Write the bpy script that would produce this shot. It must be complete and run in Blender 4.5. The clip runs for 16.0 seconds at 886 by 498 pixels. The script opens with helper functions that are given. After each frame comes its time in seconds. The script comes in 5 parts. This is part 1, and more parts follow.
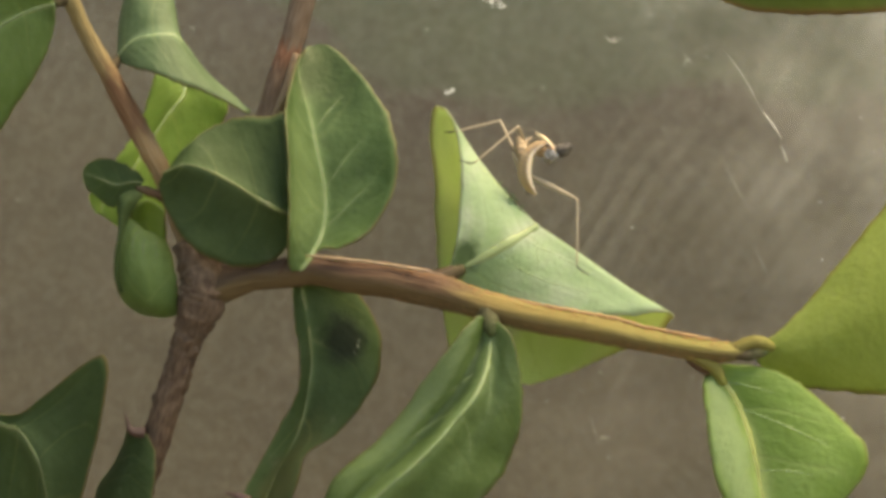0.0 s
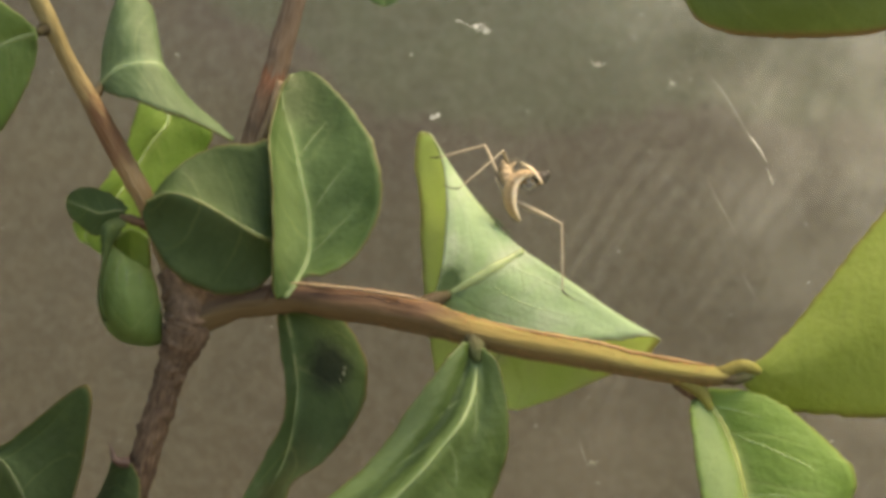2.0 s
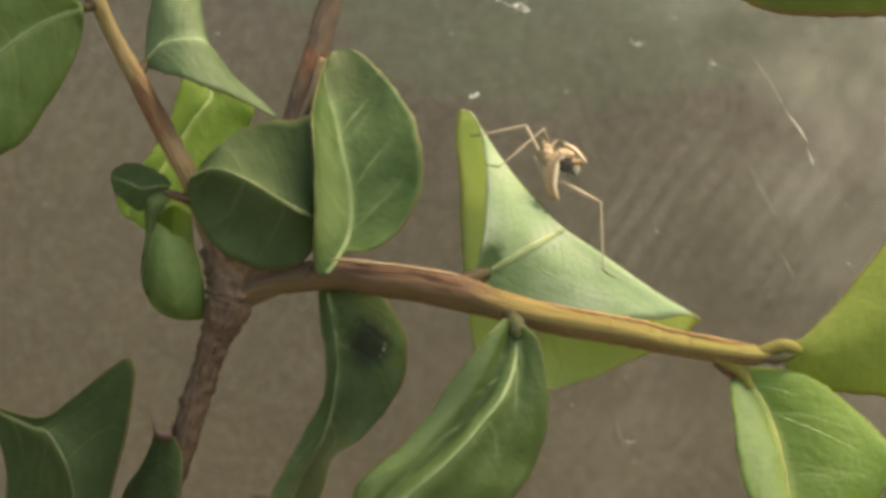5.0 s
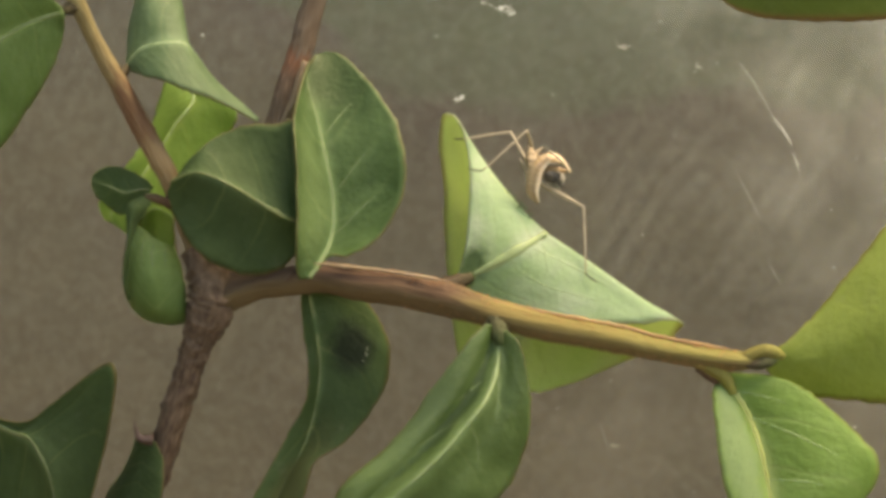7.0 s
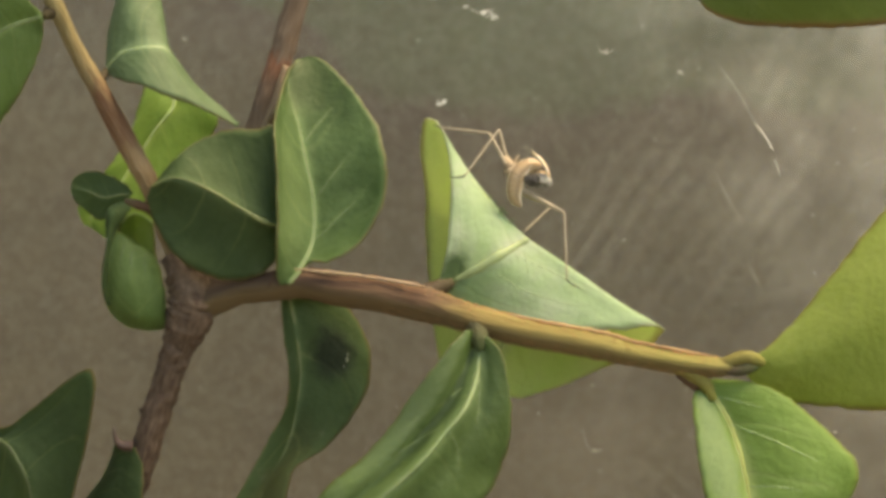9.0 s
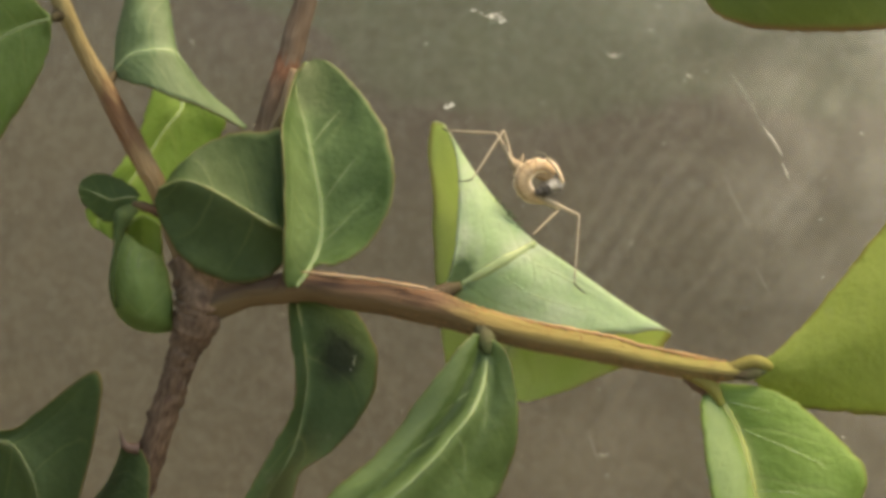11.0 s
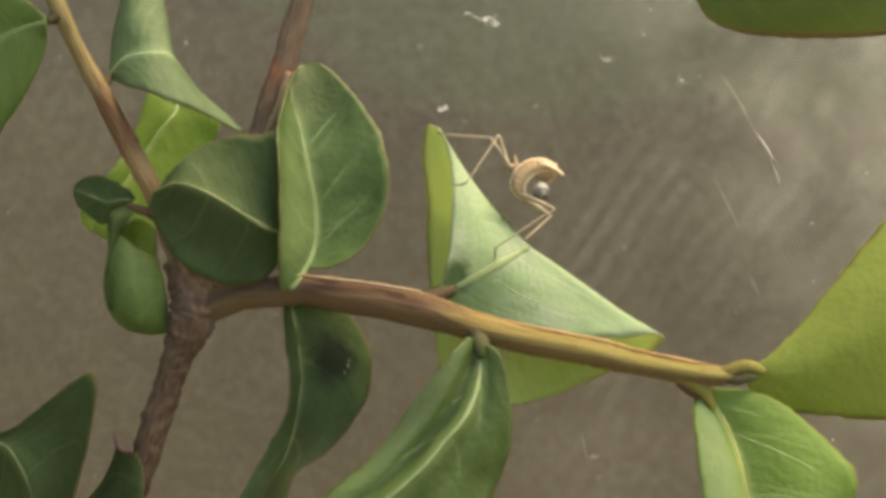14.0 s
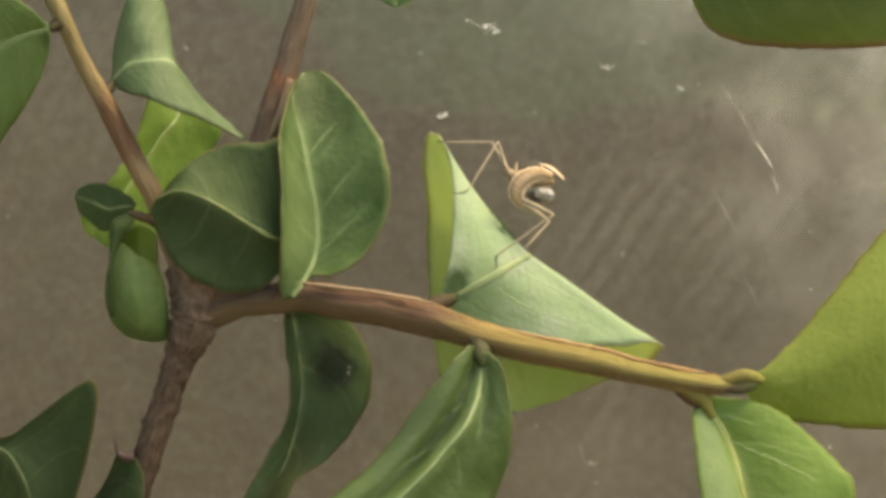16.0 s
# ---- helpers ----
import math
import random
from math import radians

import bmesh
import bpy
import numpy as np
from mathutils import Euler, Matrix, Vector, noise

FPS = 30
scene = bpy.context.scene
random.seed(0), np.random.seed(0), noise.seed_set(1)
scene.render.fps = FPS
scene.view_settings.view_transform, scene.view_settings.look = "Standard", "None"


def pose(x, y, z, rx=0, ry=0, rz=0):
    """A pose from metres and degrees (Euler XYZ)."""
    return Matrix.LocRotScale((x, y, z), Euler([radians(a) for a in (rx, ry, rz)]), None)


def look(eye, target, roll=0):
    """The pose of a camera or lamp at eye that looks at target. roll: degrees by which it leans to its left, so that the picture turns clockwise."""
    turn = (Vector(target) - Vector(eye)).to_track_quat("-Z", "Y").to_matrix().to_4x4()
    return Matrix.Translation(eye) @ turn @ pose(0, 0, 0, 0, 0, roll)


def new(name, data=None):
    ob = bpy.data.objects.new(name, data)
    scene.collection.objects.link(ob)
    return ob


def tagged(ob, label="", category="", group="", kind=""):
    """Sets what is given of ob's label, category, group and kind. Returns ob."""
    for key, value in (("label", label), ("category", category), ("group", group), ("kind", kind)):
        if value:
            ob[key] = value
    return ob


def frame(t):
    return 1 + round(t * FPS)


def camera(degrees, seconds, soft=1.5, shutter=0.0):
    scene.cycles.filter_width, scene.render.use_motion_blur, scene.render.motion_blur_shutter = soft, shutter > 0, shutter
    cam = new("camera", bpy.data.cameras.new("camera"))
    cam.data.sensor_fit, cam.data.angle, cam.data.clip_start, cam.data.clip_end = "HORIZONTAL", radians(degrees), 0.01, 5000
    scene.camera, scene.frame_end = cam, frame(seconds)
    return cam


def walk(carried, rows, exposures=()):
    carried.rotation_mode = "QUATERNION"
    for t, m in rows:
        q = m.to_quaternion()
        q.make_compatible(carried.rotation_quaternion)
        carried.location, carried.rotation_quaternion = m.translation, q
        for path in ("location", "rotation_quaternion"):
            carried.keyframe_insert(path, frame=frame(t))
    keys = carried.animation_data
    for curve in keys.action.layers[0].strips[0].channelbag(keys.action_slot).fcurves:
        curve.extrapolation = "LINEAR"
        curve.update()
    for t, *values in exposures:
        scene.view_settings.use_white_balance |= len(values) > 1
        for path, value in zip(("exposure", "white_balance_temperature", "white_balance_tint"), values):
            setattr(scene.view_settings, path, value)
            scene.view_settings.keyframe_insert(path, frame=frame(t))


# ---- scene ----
# The camera: held by hand, a hand's width from the shrub; lengths in millimetres.
cam = camera(40.0, 16.0, soft=3.95)
PATH = [
    (0, 0, -130, 0, 90, -0, 0),
    (0.5, 0.509, -129.843, 0.038, 90.305, -0.09, -0.114),
    (1, 0.868, -129.931, 0.173, 90.42, 0.257, -0.049),
    (1.5, 0.475, -129.939, 0.597, 90.773, 0.396, -0.1),
    (2, 0.914, -129.656, 0.5, 91.002, 0.469, -0.302),
    (2.5, 1.113, -129.762, 0.601, 90.849, 0.466, -0.502),
    (3, 1.116, -129.66, 0.383, 91.09, 0.42, -0.314),
    (3.5, 1.693, -129.507, 0.214, 90.869, 0.405, 0.232),
    (4, 0.476, -129.771, -0.227, 90.294, 0.348, 0.622),
    (6.3, -0.82, -130.265, -0.332, 90.302, -0.147, 1.129),
    (6.5, 0.114, -129.841, -0.206, 90.391, -0.151, 0.871),
    (7, 0.72, -129.702, 0.333, 90.221, -0.04, 0.709),
    (7.5, 1.555, -129.477, 1.056, 90.437, -0.098, 0.457),
    (8, 1.296, -129.369, 0.994, 90.441, -0.076, 0.289),
    (8.5, 1.528, -129.423, 0.97, 90.304, -0.152, 0.245),
    (9, 1.291, -129.488, 1.045, 90.182, -0.105, 0.059),
    (11.5, 1.291, -129.27, 0.928, 90.445, -0.294, 0.442),
    (12, 1.291, -129.299, 1.167, 90.48, -0.408, 0.237),
    (12.5, 1.441, -129.453, 1.085, 90.401, -0.425, 0.163),
    (13, 0.419, -129.792, 1.925, 90.167, -0.485, 0.184),
    (13.5, 0.357, -129.836, 1.809, 90.182, -0.463, -0.115),
    (14, 0.498, -129.838, 1.767, 90.195, -0.511, -0.205),
    (14.5, 0.328, -129.776, 2.237, 90.202, -0.618, -0.42),
    (15, -0.202, -130.152, 2.74, 90.318, -0.752, -0.511),
    (15.5, -0.462, -130.262, 2.834, 90.319, -0.839, -0.607),
    (16, -0.436, -130.258, 2.812, 90.124, -0.75, -0.566),
]
MM = 0.001
walk(cam, [(t, pose(x * MM, y * MM, z * MM, rx, ry, rz)) for t, x, y, z, rx, ry, rz in PATH],
     exposures=[(0.0, 1.90, 10150, 14), (16.0, 1.90, 10150, 14)])

# ---- light ----
world = bpy.data.worlds.new("daylight")
scene.world = world
world.use_nodes = True
wn = world.node_tree.nodes
sky = wn.new("ShaderNodeTexSky")
sky.sky_type, sky.sun_disc = "NISHITA", False
sky.sun_elevation, sky.sun_rotation = radians(55), radians(60)
world.node_tree.links.new(sky.outputs[0], wn["Background"].inputs[0])
wn["Background"].inputs[1].default_value = 0.15

sun = new("sun", bpy.data.lights.new("sun", "SUN"))
sun.data.energy, sun.data.angle, sun.data.color = 2.4, radians(38), (1.0, 0.92, 0.78)
sun.matrix_world = look((0.105, -0.025, 0.22), (0, 0, 0))


# ---- materials ----
def mat(name):
    m = bpy.data.materials.new(name)
    m.use_nodes = True
    return m, m.node_tree.nodes, m.node_tree.links, m.node_tree.nodes["Principled BSDF"]


def ramp(nt, fac, stops):
    r = nt.nodes.new("ShaderNodeValToRGB")
    while len(r.color_ramp.elements) < len(stops):
        r.color_ramp.elements.new(0.5)
    for e, (p, c) in zip(r.color_ramp.elements, stops):
        e.position, e.color = p, (*c, 1) if len(c) == 3 else c
    nt.links.new(fac, r.inputs[0])
    return r.outputs[0]


def noise_tex(nt, scale, detail=4, coord="Object", rough=0.55):
    tc, n = nt.nodes.new("ShaderNodeTexCoord"), nt.nodes.new("ShaderNodeTexNoise")
    n.inputs["Scale"].default_value, n.inputs["Detail"].default_value = scale, detail
    n.inputs["Roughness"].default_value = rough
    nt.links.new(tc.outputs[coord], n.inputs["Vector"])
    return n.outputs[0]


def calc(nt, op, a, b=0.0, c=0.0):
    n = nt.nodes.new("ShaderNodeMath")
    n.operation = op
    for i, v in enumerate((a, b, c)):
        if isinstance(v, (int, float)):
            n.inputs[i].default_value = v
        else:
            nt.links.new(v, n.inputs[i])
    return n.outputs[0]


def blend(nt, fac, a, b, mode="MIX"):
    n = nt.nodes.new("ShaderNodeMix")
    n.data_type, n.blend_type = "RGBA", mode
    for sock, v in ((n.inputs[0], fac), (n.inputs[6], a), (n.inputs[7], b)):
        if isinstance(v, (int, float)):
            sock.default_value = v
        elif isinstance(v, tuple):
            sock.default_value = (*v, 1)
        else:
            nt.links.new(v, sock)
    return n.outputs[2]


def bump(nt, height, strength, distance):
    b = nt.nodes.new("ShaderNodeBump")
    b.inputs["Strength"].default_value, b.inputs["Distance"].default_value = strength, distance
    nt.links.new(height, b.inputs["Height"])
    return b.outputs[0]


def leaf_material(name, dark, light, through_colour, rough, clear, vein_tone=0.12, pass_through=0.5, margin=0.2, margin_from=0.955, stains_and_shading=(), spec=0.26):
    m, n, l, p = mat(name)
    nt = m.node_tree
    uv = n.new("ShaderNodeUVMap")
    sep = n.new("ShaderNodeSeparateXYZ")
    l.new(uv.outputs[0], sep.inputs[0])
    across = calc(nt, "ABSOLUTE", calc(nt, "MULTIPLY_ADD", sep.outputs[0], 2.0, -1.0))
    wob = noise_tex(nt, 140, 3)
    # side veins run out from the midrib and bend to the tip
    bend = calc(nt, "MULTIPLY", calc(nt, "POWER", across, 1.4), 0.85)
    phase = calc(nt, "SUBTRACT", calc(nt, "MULTIPLY_ADD", sep.outputs[1], 4.0, calc(nt, "MULTIPLY", wob, 0.35)), bend)
    saw = calc(nt, "ABSOLUTE", calc(nt, "SUBTRACT", calc(nt, "FRACT", phase), 0.5))
    vein = n.new("ShaderNodeMapRange")
    vein.inputs[1].default_value, vein.inputs[2].default_value = 0.055, 0.0
    l.new(saw, vein.inputs[0])
    fade = calc(nt, "SUBTRACT", 1.0, calc(nt, "POWER", across, 2.0))
    veins = calc(nt, "MULTIPLY", vein.outputs[0], fade)
    blotch = noise_tex(nt, 70, 5)
    fine = noise_tex(nt, 1400, 3)
    oi = n.new("ShaderNodeObjectInfo")
    patchy = noise_tex(nt, 190, 3, rough=0.7)
    tone = calc(nt, "ADD", calc(nt, "ADD", calc(nt, "MULTIPLY_ADD", blotch, 1.5, -0.6), calc(nt, "MULTIPLY", patchy, 0.5)), calc(nt, "MULTIPLY_ADD", oi.outputs["Random"], 0.3, -0.15))
    col = ramp(nt, tone, [(0.15, dark), (0.85, light)])
    col = blend(nt, calc(nt, "MULTIPLY_ADD", fine, 0.5, -0.1), col, tuple(v * 0.72 for v in dark))
    cloud = ramp(nt, noise_tex(nt, 260, 5, rough=0.65), [(0.48, (0, 0, 0)), (0.75, (1, 1, 1))])
    col = blend(nt, calc(nt, "MULTIPLY", cloud, 0.4), col, tuple(min(0.5, v * 1.35 + 0.018) for v in light))
    pits = ramp(nt, noise_tex(nt, 620, 2, rough=0.4), [(0.66, (0, 0, 0)), (0.73, (1, 1, 1))])
    col = blend(nt, calc(nt, "MULTIPLY", pits, 0.45), col, tuple(v * 0.55 for v in dark))
    # faint streaks that follow the side veins
    along_vein, weave = n.new("ShaderNodeCombineXYZ"), n.new("ShaderNodeTexNoise")
    l.new(calc(nt, "MULTIPLY", phase, 4.2), along_vein.inputs[0])
    l.new(calc(nt, "MULTIPLY", across, 2.6), along_vein.inputs[1])
    l.new(calc(nt, "MULTIPLY", oi.outputs["Random"], 40.0), along_vein.inputs[2])
    weave.inputs["Scale"].default_value, weave.inputs["Detail"].default_value = 1.0, 5
    l.new(along_vein.outputs[0], weave.inputs["Vector"])
    brushed = ramp(nt, weave.outputs[0], [(0.46, (0, 0, 0)), (0.68, (1, 1, 1))])
    col = blend(nt, calc(nt, "MULTIPLY", brushed, 0.16), col, tuple(min(0.5, v * 1.5 + 0.03) for v in light))
    dusty = ramp(nt, noise_tex(nt, 330, 6, rough=0.75), [(0.60, (0, 0, 0)), (0.78, (1, 1, 1))])
    col = blend(nt, calc(nt, "MULTIPLY", dusty, 0.22), col, (0.34, 0.36, 0.27))
    col = blend(nt, calc(nt, "MULTIPLY", veins, vein_tone), col, tuple(min(0.45, v * 2.2 + 0.05) for v in light))
    band = n.new("ShaderNodeMapRange")
    band.inputs[1].default_value, band.inputs[2].default_value = 0.15, 0.02
    l.new(across, band.inputs[0])
    col = blend(nt, calc(nt, "MULTIPLY", band.outputs[0], 0.4), col, tuple(min(0.42, v * 1.7 + 0.03) for v in light))
    rim = n.new("ShaderNodeMapRange")
    rim.inputs[1].default_value, rim.inputs[2].default_value = margin_from, 0.995
    l.new(calc(nt, "ADD", across, calc(nt, "MULTIPLY_ADD", blotch, 0.05, -0.025)), rim.inputs[0])
    col = blend(nt, calc(nt, "MULTIPLY", rim.outputs[0], margin), col, (0.27, 0.13, 0.08))
    # stains, painted sheen and painted shade: middle and half sizes across and along the blade, colour, strength
    stain_shading = 0.0
    for sa, sb, ra, rb, tint, strength in stains_and_shading:
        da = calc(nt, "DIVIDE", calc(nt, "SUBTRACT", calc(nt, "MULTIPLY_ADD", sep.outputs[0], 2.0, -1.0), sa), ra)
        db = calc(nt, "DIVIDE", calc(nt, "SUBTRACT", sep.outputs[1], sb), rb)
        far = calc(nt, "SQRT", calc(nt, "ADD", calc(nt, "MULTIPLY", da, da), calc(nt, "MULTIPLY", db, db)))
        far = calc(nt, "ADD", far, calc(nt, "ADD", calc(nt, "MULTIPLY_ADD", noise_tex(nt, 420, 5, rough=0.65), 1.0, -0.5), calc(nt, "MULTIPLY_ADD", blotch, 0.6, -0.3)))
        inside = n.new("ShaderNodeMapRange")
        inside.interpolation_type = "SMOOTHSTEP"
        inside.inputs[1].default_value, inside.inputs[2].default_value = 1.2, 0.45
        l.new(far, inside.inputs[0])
        stain_shading = calc(nt, "MULTIPLY", inside.outputs[0], strength)
        col = blend(nt, stain_shading, col, tint)
    l.new(col, p.inputs["Base Color"])
    rg = calc(nt, "MULTIPLY_ADD", fine, 0.25, rough - 0.12)
    l.new(rg, p.inputs["Roughness"])
    p.inputs["Specular IOR Level"].default_value = spec
    p.inputs["Coat Weight"].default_value, p.inputs["Coat Roughness"].default_value = clear, 0.42
    h = calc(nt, "ADD", calc(nt, "MULTIPLY", veins, -vein_tone), calc(nt, "ADD", calc(nt, "MULTIPLY_ADD", blotch, 2.2, calc(nt, "MULTIPLY", weave.outputs[0], 0.35)), calc(nt, "MULTIPLY_ADD", fine, 0.3, calc(nt, "MULTIPLY", patchy, 0.3))))
    nrm = bump(nt, h, 0.5, 0.0006)
    l.new(nrm, p.inputs["Normal"])
    tr = n.new("ShaderNodeBsdfTranslucent")
    tcol = blend(nt, calc(nt, "MULTIPLY", veins, 0.35), ramp(nt, tone, [(0.1, tuple(v * 0.75 for v in through_colour)), (0.9, through_colour)]), (0.5, 0.55, 0.15))
    tcol = blend(nt, calc(nt, "MULTIPLY", rim.outputs[0], 0.6), tcol, (0.30, 0.14, 0.05))
    if stains_and_shading:
        tcol = blend(nt, stain_shading, tcol, tuple(v * 1.5 for v in stains_and_shading[-1][4]))
    l.new(tcol, tr.inputs[0])
    l.new(nrm, tr.inputs["Normal"])
    mix = n.new("ShaderNodeMixShader")
    mix.inputs[0].default_value = pass_through
    l.new(p.outputs[0], mix.inputs[1])
    l.new(tr.outputs[0], mix.inputs[2])
    l.new(mix.outputs[0], n["Material Output"].inputs[0])
    return m


LEAF_OLD = leaf_material("mature_leaf", (0.040, 0.088, 0.026), (0.090, 0.162, 0.058), (0.22, 0.40, 0.10), 0.52, 0.05, 0.06, 0.34, 0.36, 0.94)
# sheen painted pale on one half; also darker towards the tip
LEAF_UPRIGHT = leaf_material("upright_leaf", (0.042, 0.088, 0.027), (0.088, 0.156, 0.056), (0.21, 0.38, 0.10), 0.55, 0.03, 0.06, 0.34, 0.22, 0.95, stains_and_shading=((-0.5, 0.36, 0.42, 0.30, (0.130, 0.205, 0.085), 0.55), (0.25, 0.90, 1.0, 0.22, (0.038, 0.066, 0.021), 0.7)))
# darker leaf copy: the shade on the left-hand leaves is in its colour
LEAF_SHADED = leaf_material("shaded_leaf", (0.035, 0.064, 0.027), (0.060, 0.101, 0.042), (0.16, 0.29, 0.075), 0.62, 0.0, 0.05, 0.36, spec=0.12)
LEAF_SPOTTED = leaf_material("spotted_leaf", (0.033, 0.062, 0.023), (0.056, 0.096, 0.038), (0.15, 0.28, 0.075), 0.62, 0.0, 0.05, 0.34, stains_and_shading=((0.3, 0.86, 0.9, 0.3, (0.070, 0.068, 0.030), 0.55), (0.48, 0.34, 0.36, 0.115, (0.019, 0.025, 0.018), 0.8)), spec=0.14)
# one half is paler: its sky sheen is put into the colour
LEAF_YOUNG = leaf_material("young_leaf", (0.122, 0.218, 0.050), (0.20, 0.305, 0.105), (0.56, 0.80, 0.20), 0.55, 0.04, 0.10, 0.38, stains_and_shading=((-0.55, 0.5, 0.42, 0.6, (0.215, 0.305, 0.160), 0.65),))
LEAF_LIME = leaf_material("lime_leaf", (0.166, 0.232, 0.052), (0.236, 0.300, 0.080), (0.62, 0.74, 0.18), 0.6, 0.0, 0.03, 0.50, 0.35, 0.95)
LEAF_BRIGHT = leaf_material("bright_lime_leaf", (0.115, 0.215, 0.042), (0.17, 0.28, 0.062), (0.44, 0.68, 0.16), 0.6, 0.0, 0.06, 0.45)
LEAF_FOLD = leaf_material("yellow_green_upper_side", (0.37, 0.52, 0.165), (0.47, 0.61, 0.235), (0.92, 0.98, 0.46), 0.6, 0.0, 0.06, 0.50)
LEAF_MID = leaf_material("grey_green_underside", (0.072, 0.125, 0.055), (0.125, 0.195, 0.098), (0.30, 0.46, 0.17), 0.62, 0.0, 0.08, 0.4)
# painted: pale lit margin and base, dark shade in the midrib fold
LEAF_GLOSSY = leaf_material("glossy_leaf", (0.048, 0.092, 0.027), (0.090, 0.150, 0.051), (0.27, 0.42, 0.105), 0.42, 0.12, 0.05, 0.36, stains_and_shading=((-0.78, 0.42, 0.26, 0.42, (0.135, 0.205, 0.100), 0.6), (0.3, 0.10, 0.5, 0.12, (0.120, 0.180, 0.088), 0.5), (-0.26, 0.42, 0.13, 0.36, (0.030, 0.058, 0.020), 0.75)))
LEAF_SOFT = leaf_material("soft_green_leaf", (0.075, 0.138, 0.040), (0.132, 0.212, 0.080), (0.30, 0.48, 0.13), 0.6, 0.02, 0.08, 0.4)
LEAF_CUP = leaf_material("cupped_leaf", (0.108, 0.168, 0.066), (0.172, 0.240, 0.118), (0.42, 0.58, 0.20), 0.55, 0.03, 0.08, 0.38)
LEAF_SAGE = leaf_material("sage_leaf", (0.060, 0.108, 0.050), (0.105, 0.165, 0.086), (0.22, 0.37, 0.15), 0.6, 0.0, 0.05, 0.32)
# dark patches at the base paint the shade beside the branch
LEAF_PALE = leaf_material("pale_leaf_underside", (0.275, 0.405, 0.236), (0.395, 0.52, 0.352), (0.62, 0.84, 0.46), 0.65, 0.0, 0.08, 0.38, stains_and_shading=((0.15, 0.08, 0.95, 0.19, (0.080, 0.145, 0.066), 0.68), (-0.46, 0.092, 0.62, 0.085, (0.042, 0.080, 0.033), 1.0)))

LEAF_OVER = leaf_material("red_edged_leaf", (0.074, 0.114, 0.034), (0.122, 0.172, 0.060), (0.34, 0.46, 0.13), 0.6, 0.0, 0.05, 0.38, 0.85, 0.86)


def rib_material(name, a, b):
    m, n, l, p = mat(name)
    nt = m.node_tree
    l.new(ramp(nt, noise_tex(nt, 400, 4), [(0.3, a), (0.7, b)]), p.inputs["Base Color"])
    p.inputs["Roughness"].default_value = 0.5
    p.inputs["Subsurface Weight"].default_value, p.inputs["Subsurface Radius"].default_value = 0.2, (0.0006, 0.0008, 0.0003)
    l.new(bump(nt, noise_tex(nt, 900, 4), 0.4, 0.0002), p.inputs["Normal"])
    return m


RIB = rib_material("midrib", (0.17, 0.24, 0.07), (0.27, 0.335, 0.125))
RIB_YELLOW = rib_material("yellow_midrib", (0.24, 0.285, 0.075), (0.32, 0.365, 0.115))
RIB_DARK = rib_material("dull_midrib", (0.12, 0.16, 0.06), (0.19, 0.24, 0.10))
RIB_SOFT = rib_material("soft_vein", (0.20, 0.295, 0.145), (0.26, 0.355, 0.185))
RIB_LIME = rib_material("lime_midrib", (0.195, 0.295, 0.115), (0.265, 0.37, 0.16))
RIB_FOLD = rib_material("yellowish_midrib", (0.185, 0.255, 0.115), (0.23, 0.305, 0.14))
RIB_MID = rib_material("leaf_green_midrib", (0.115, 0.182, 0.072), (0.180, 0.250, 0.112))
RIB_FAINT = rib_material("shaded_midrib", (0.080, 0.118, 0.046), (0.128, 0.175, 0.072))
RIB_DIM = rib_material("faint_vein", (0.105, 0.165, 0.062), (0.165, 0.235, 0.098))
RIDGE = rib_material("red_downy_ridge", (0.23, 0.125, 0.050), (0.33, 0.205, 0.078))
RED_DOWN = rib_material("red_down", (0.26, 0.105, 0.040), (0.40, 0.19, 0.075))
CREST_HIGHLIGHT = rib_material("pale_crest_highlight", (0.20, 0.138, 0.085), (0.32, 0.24, 0.148))


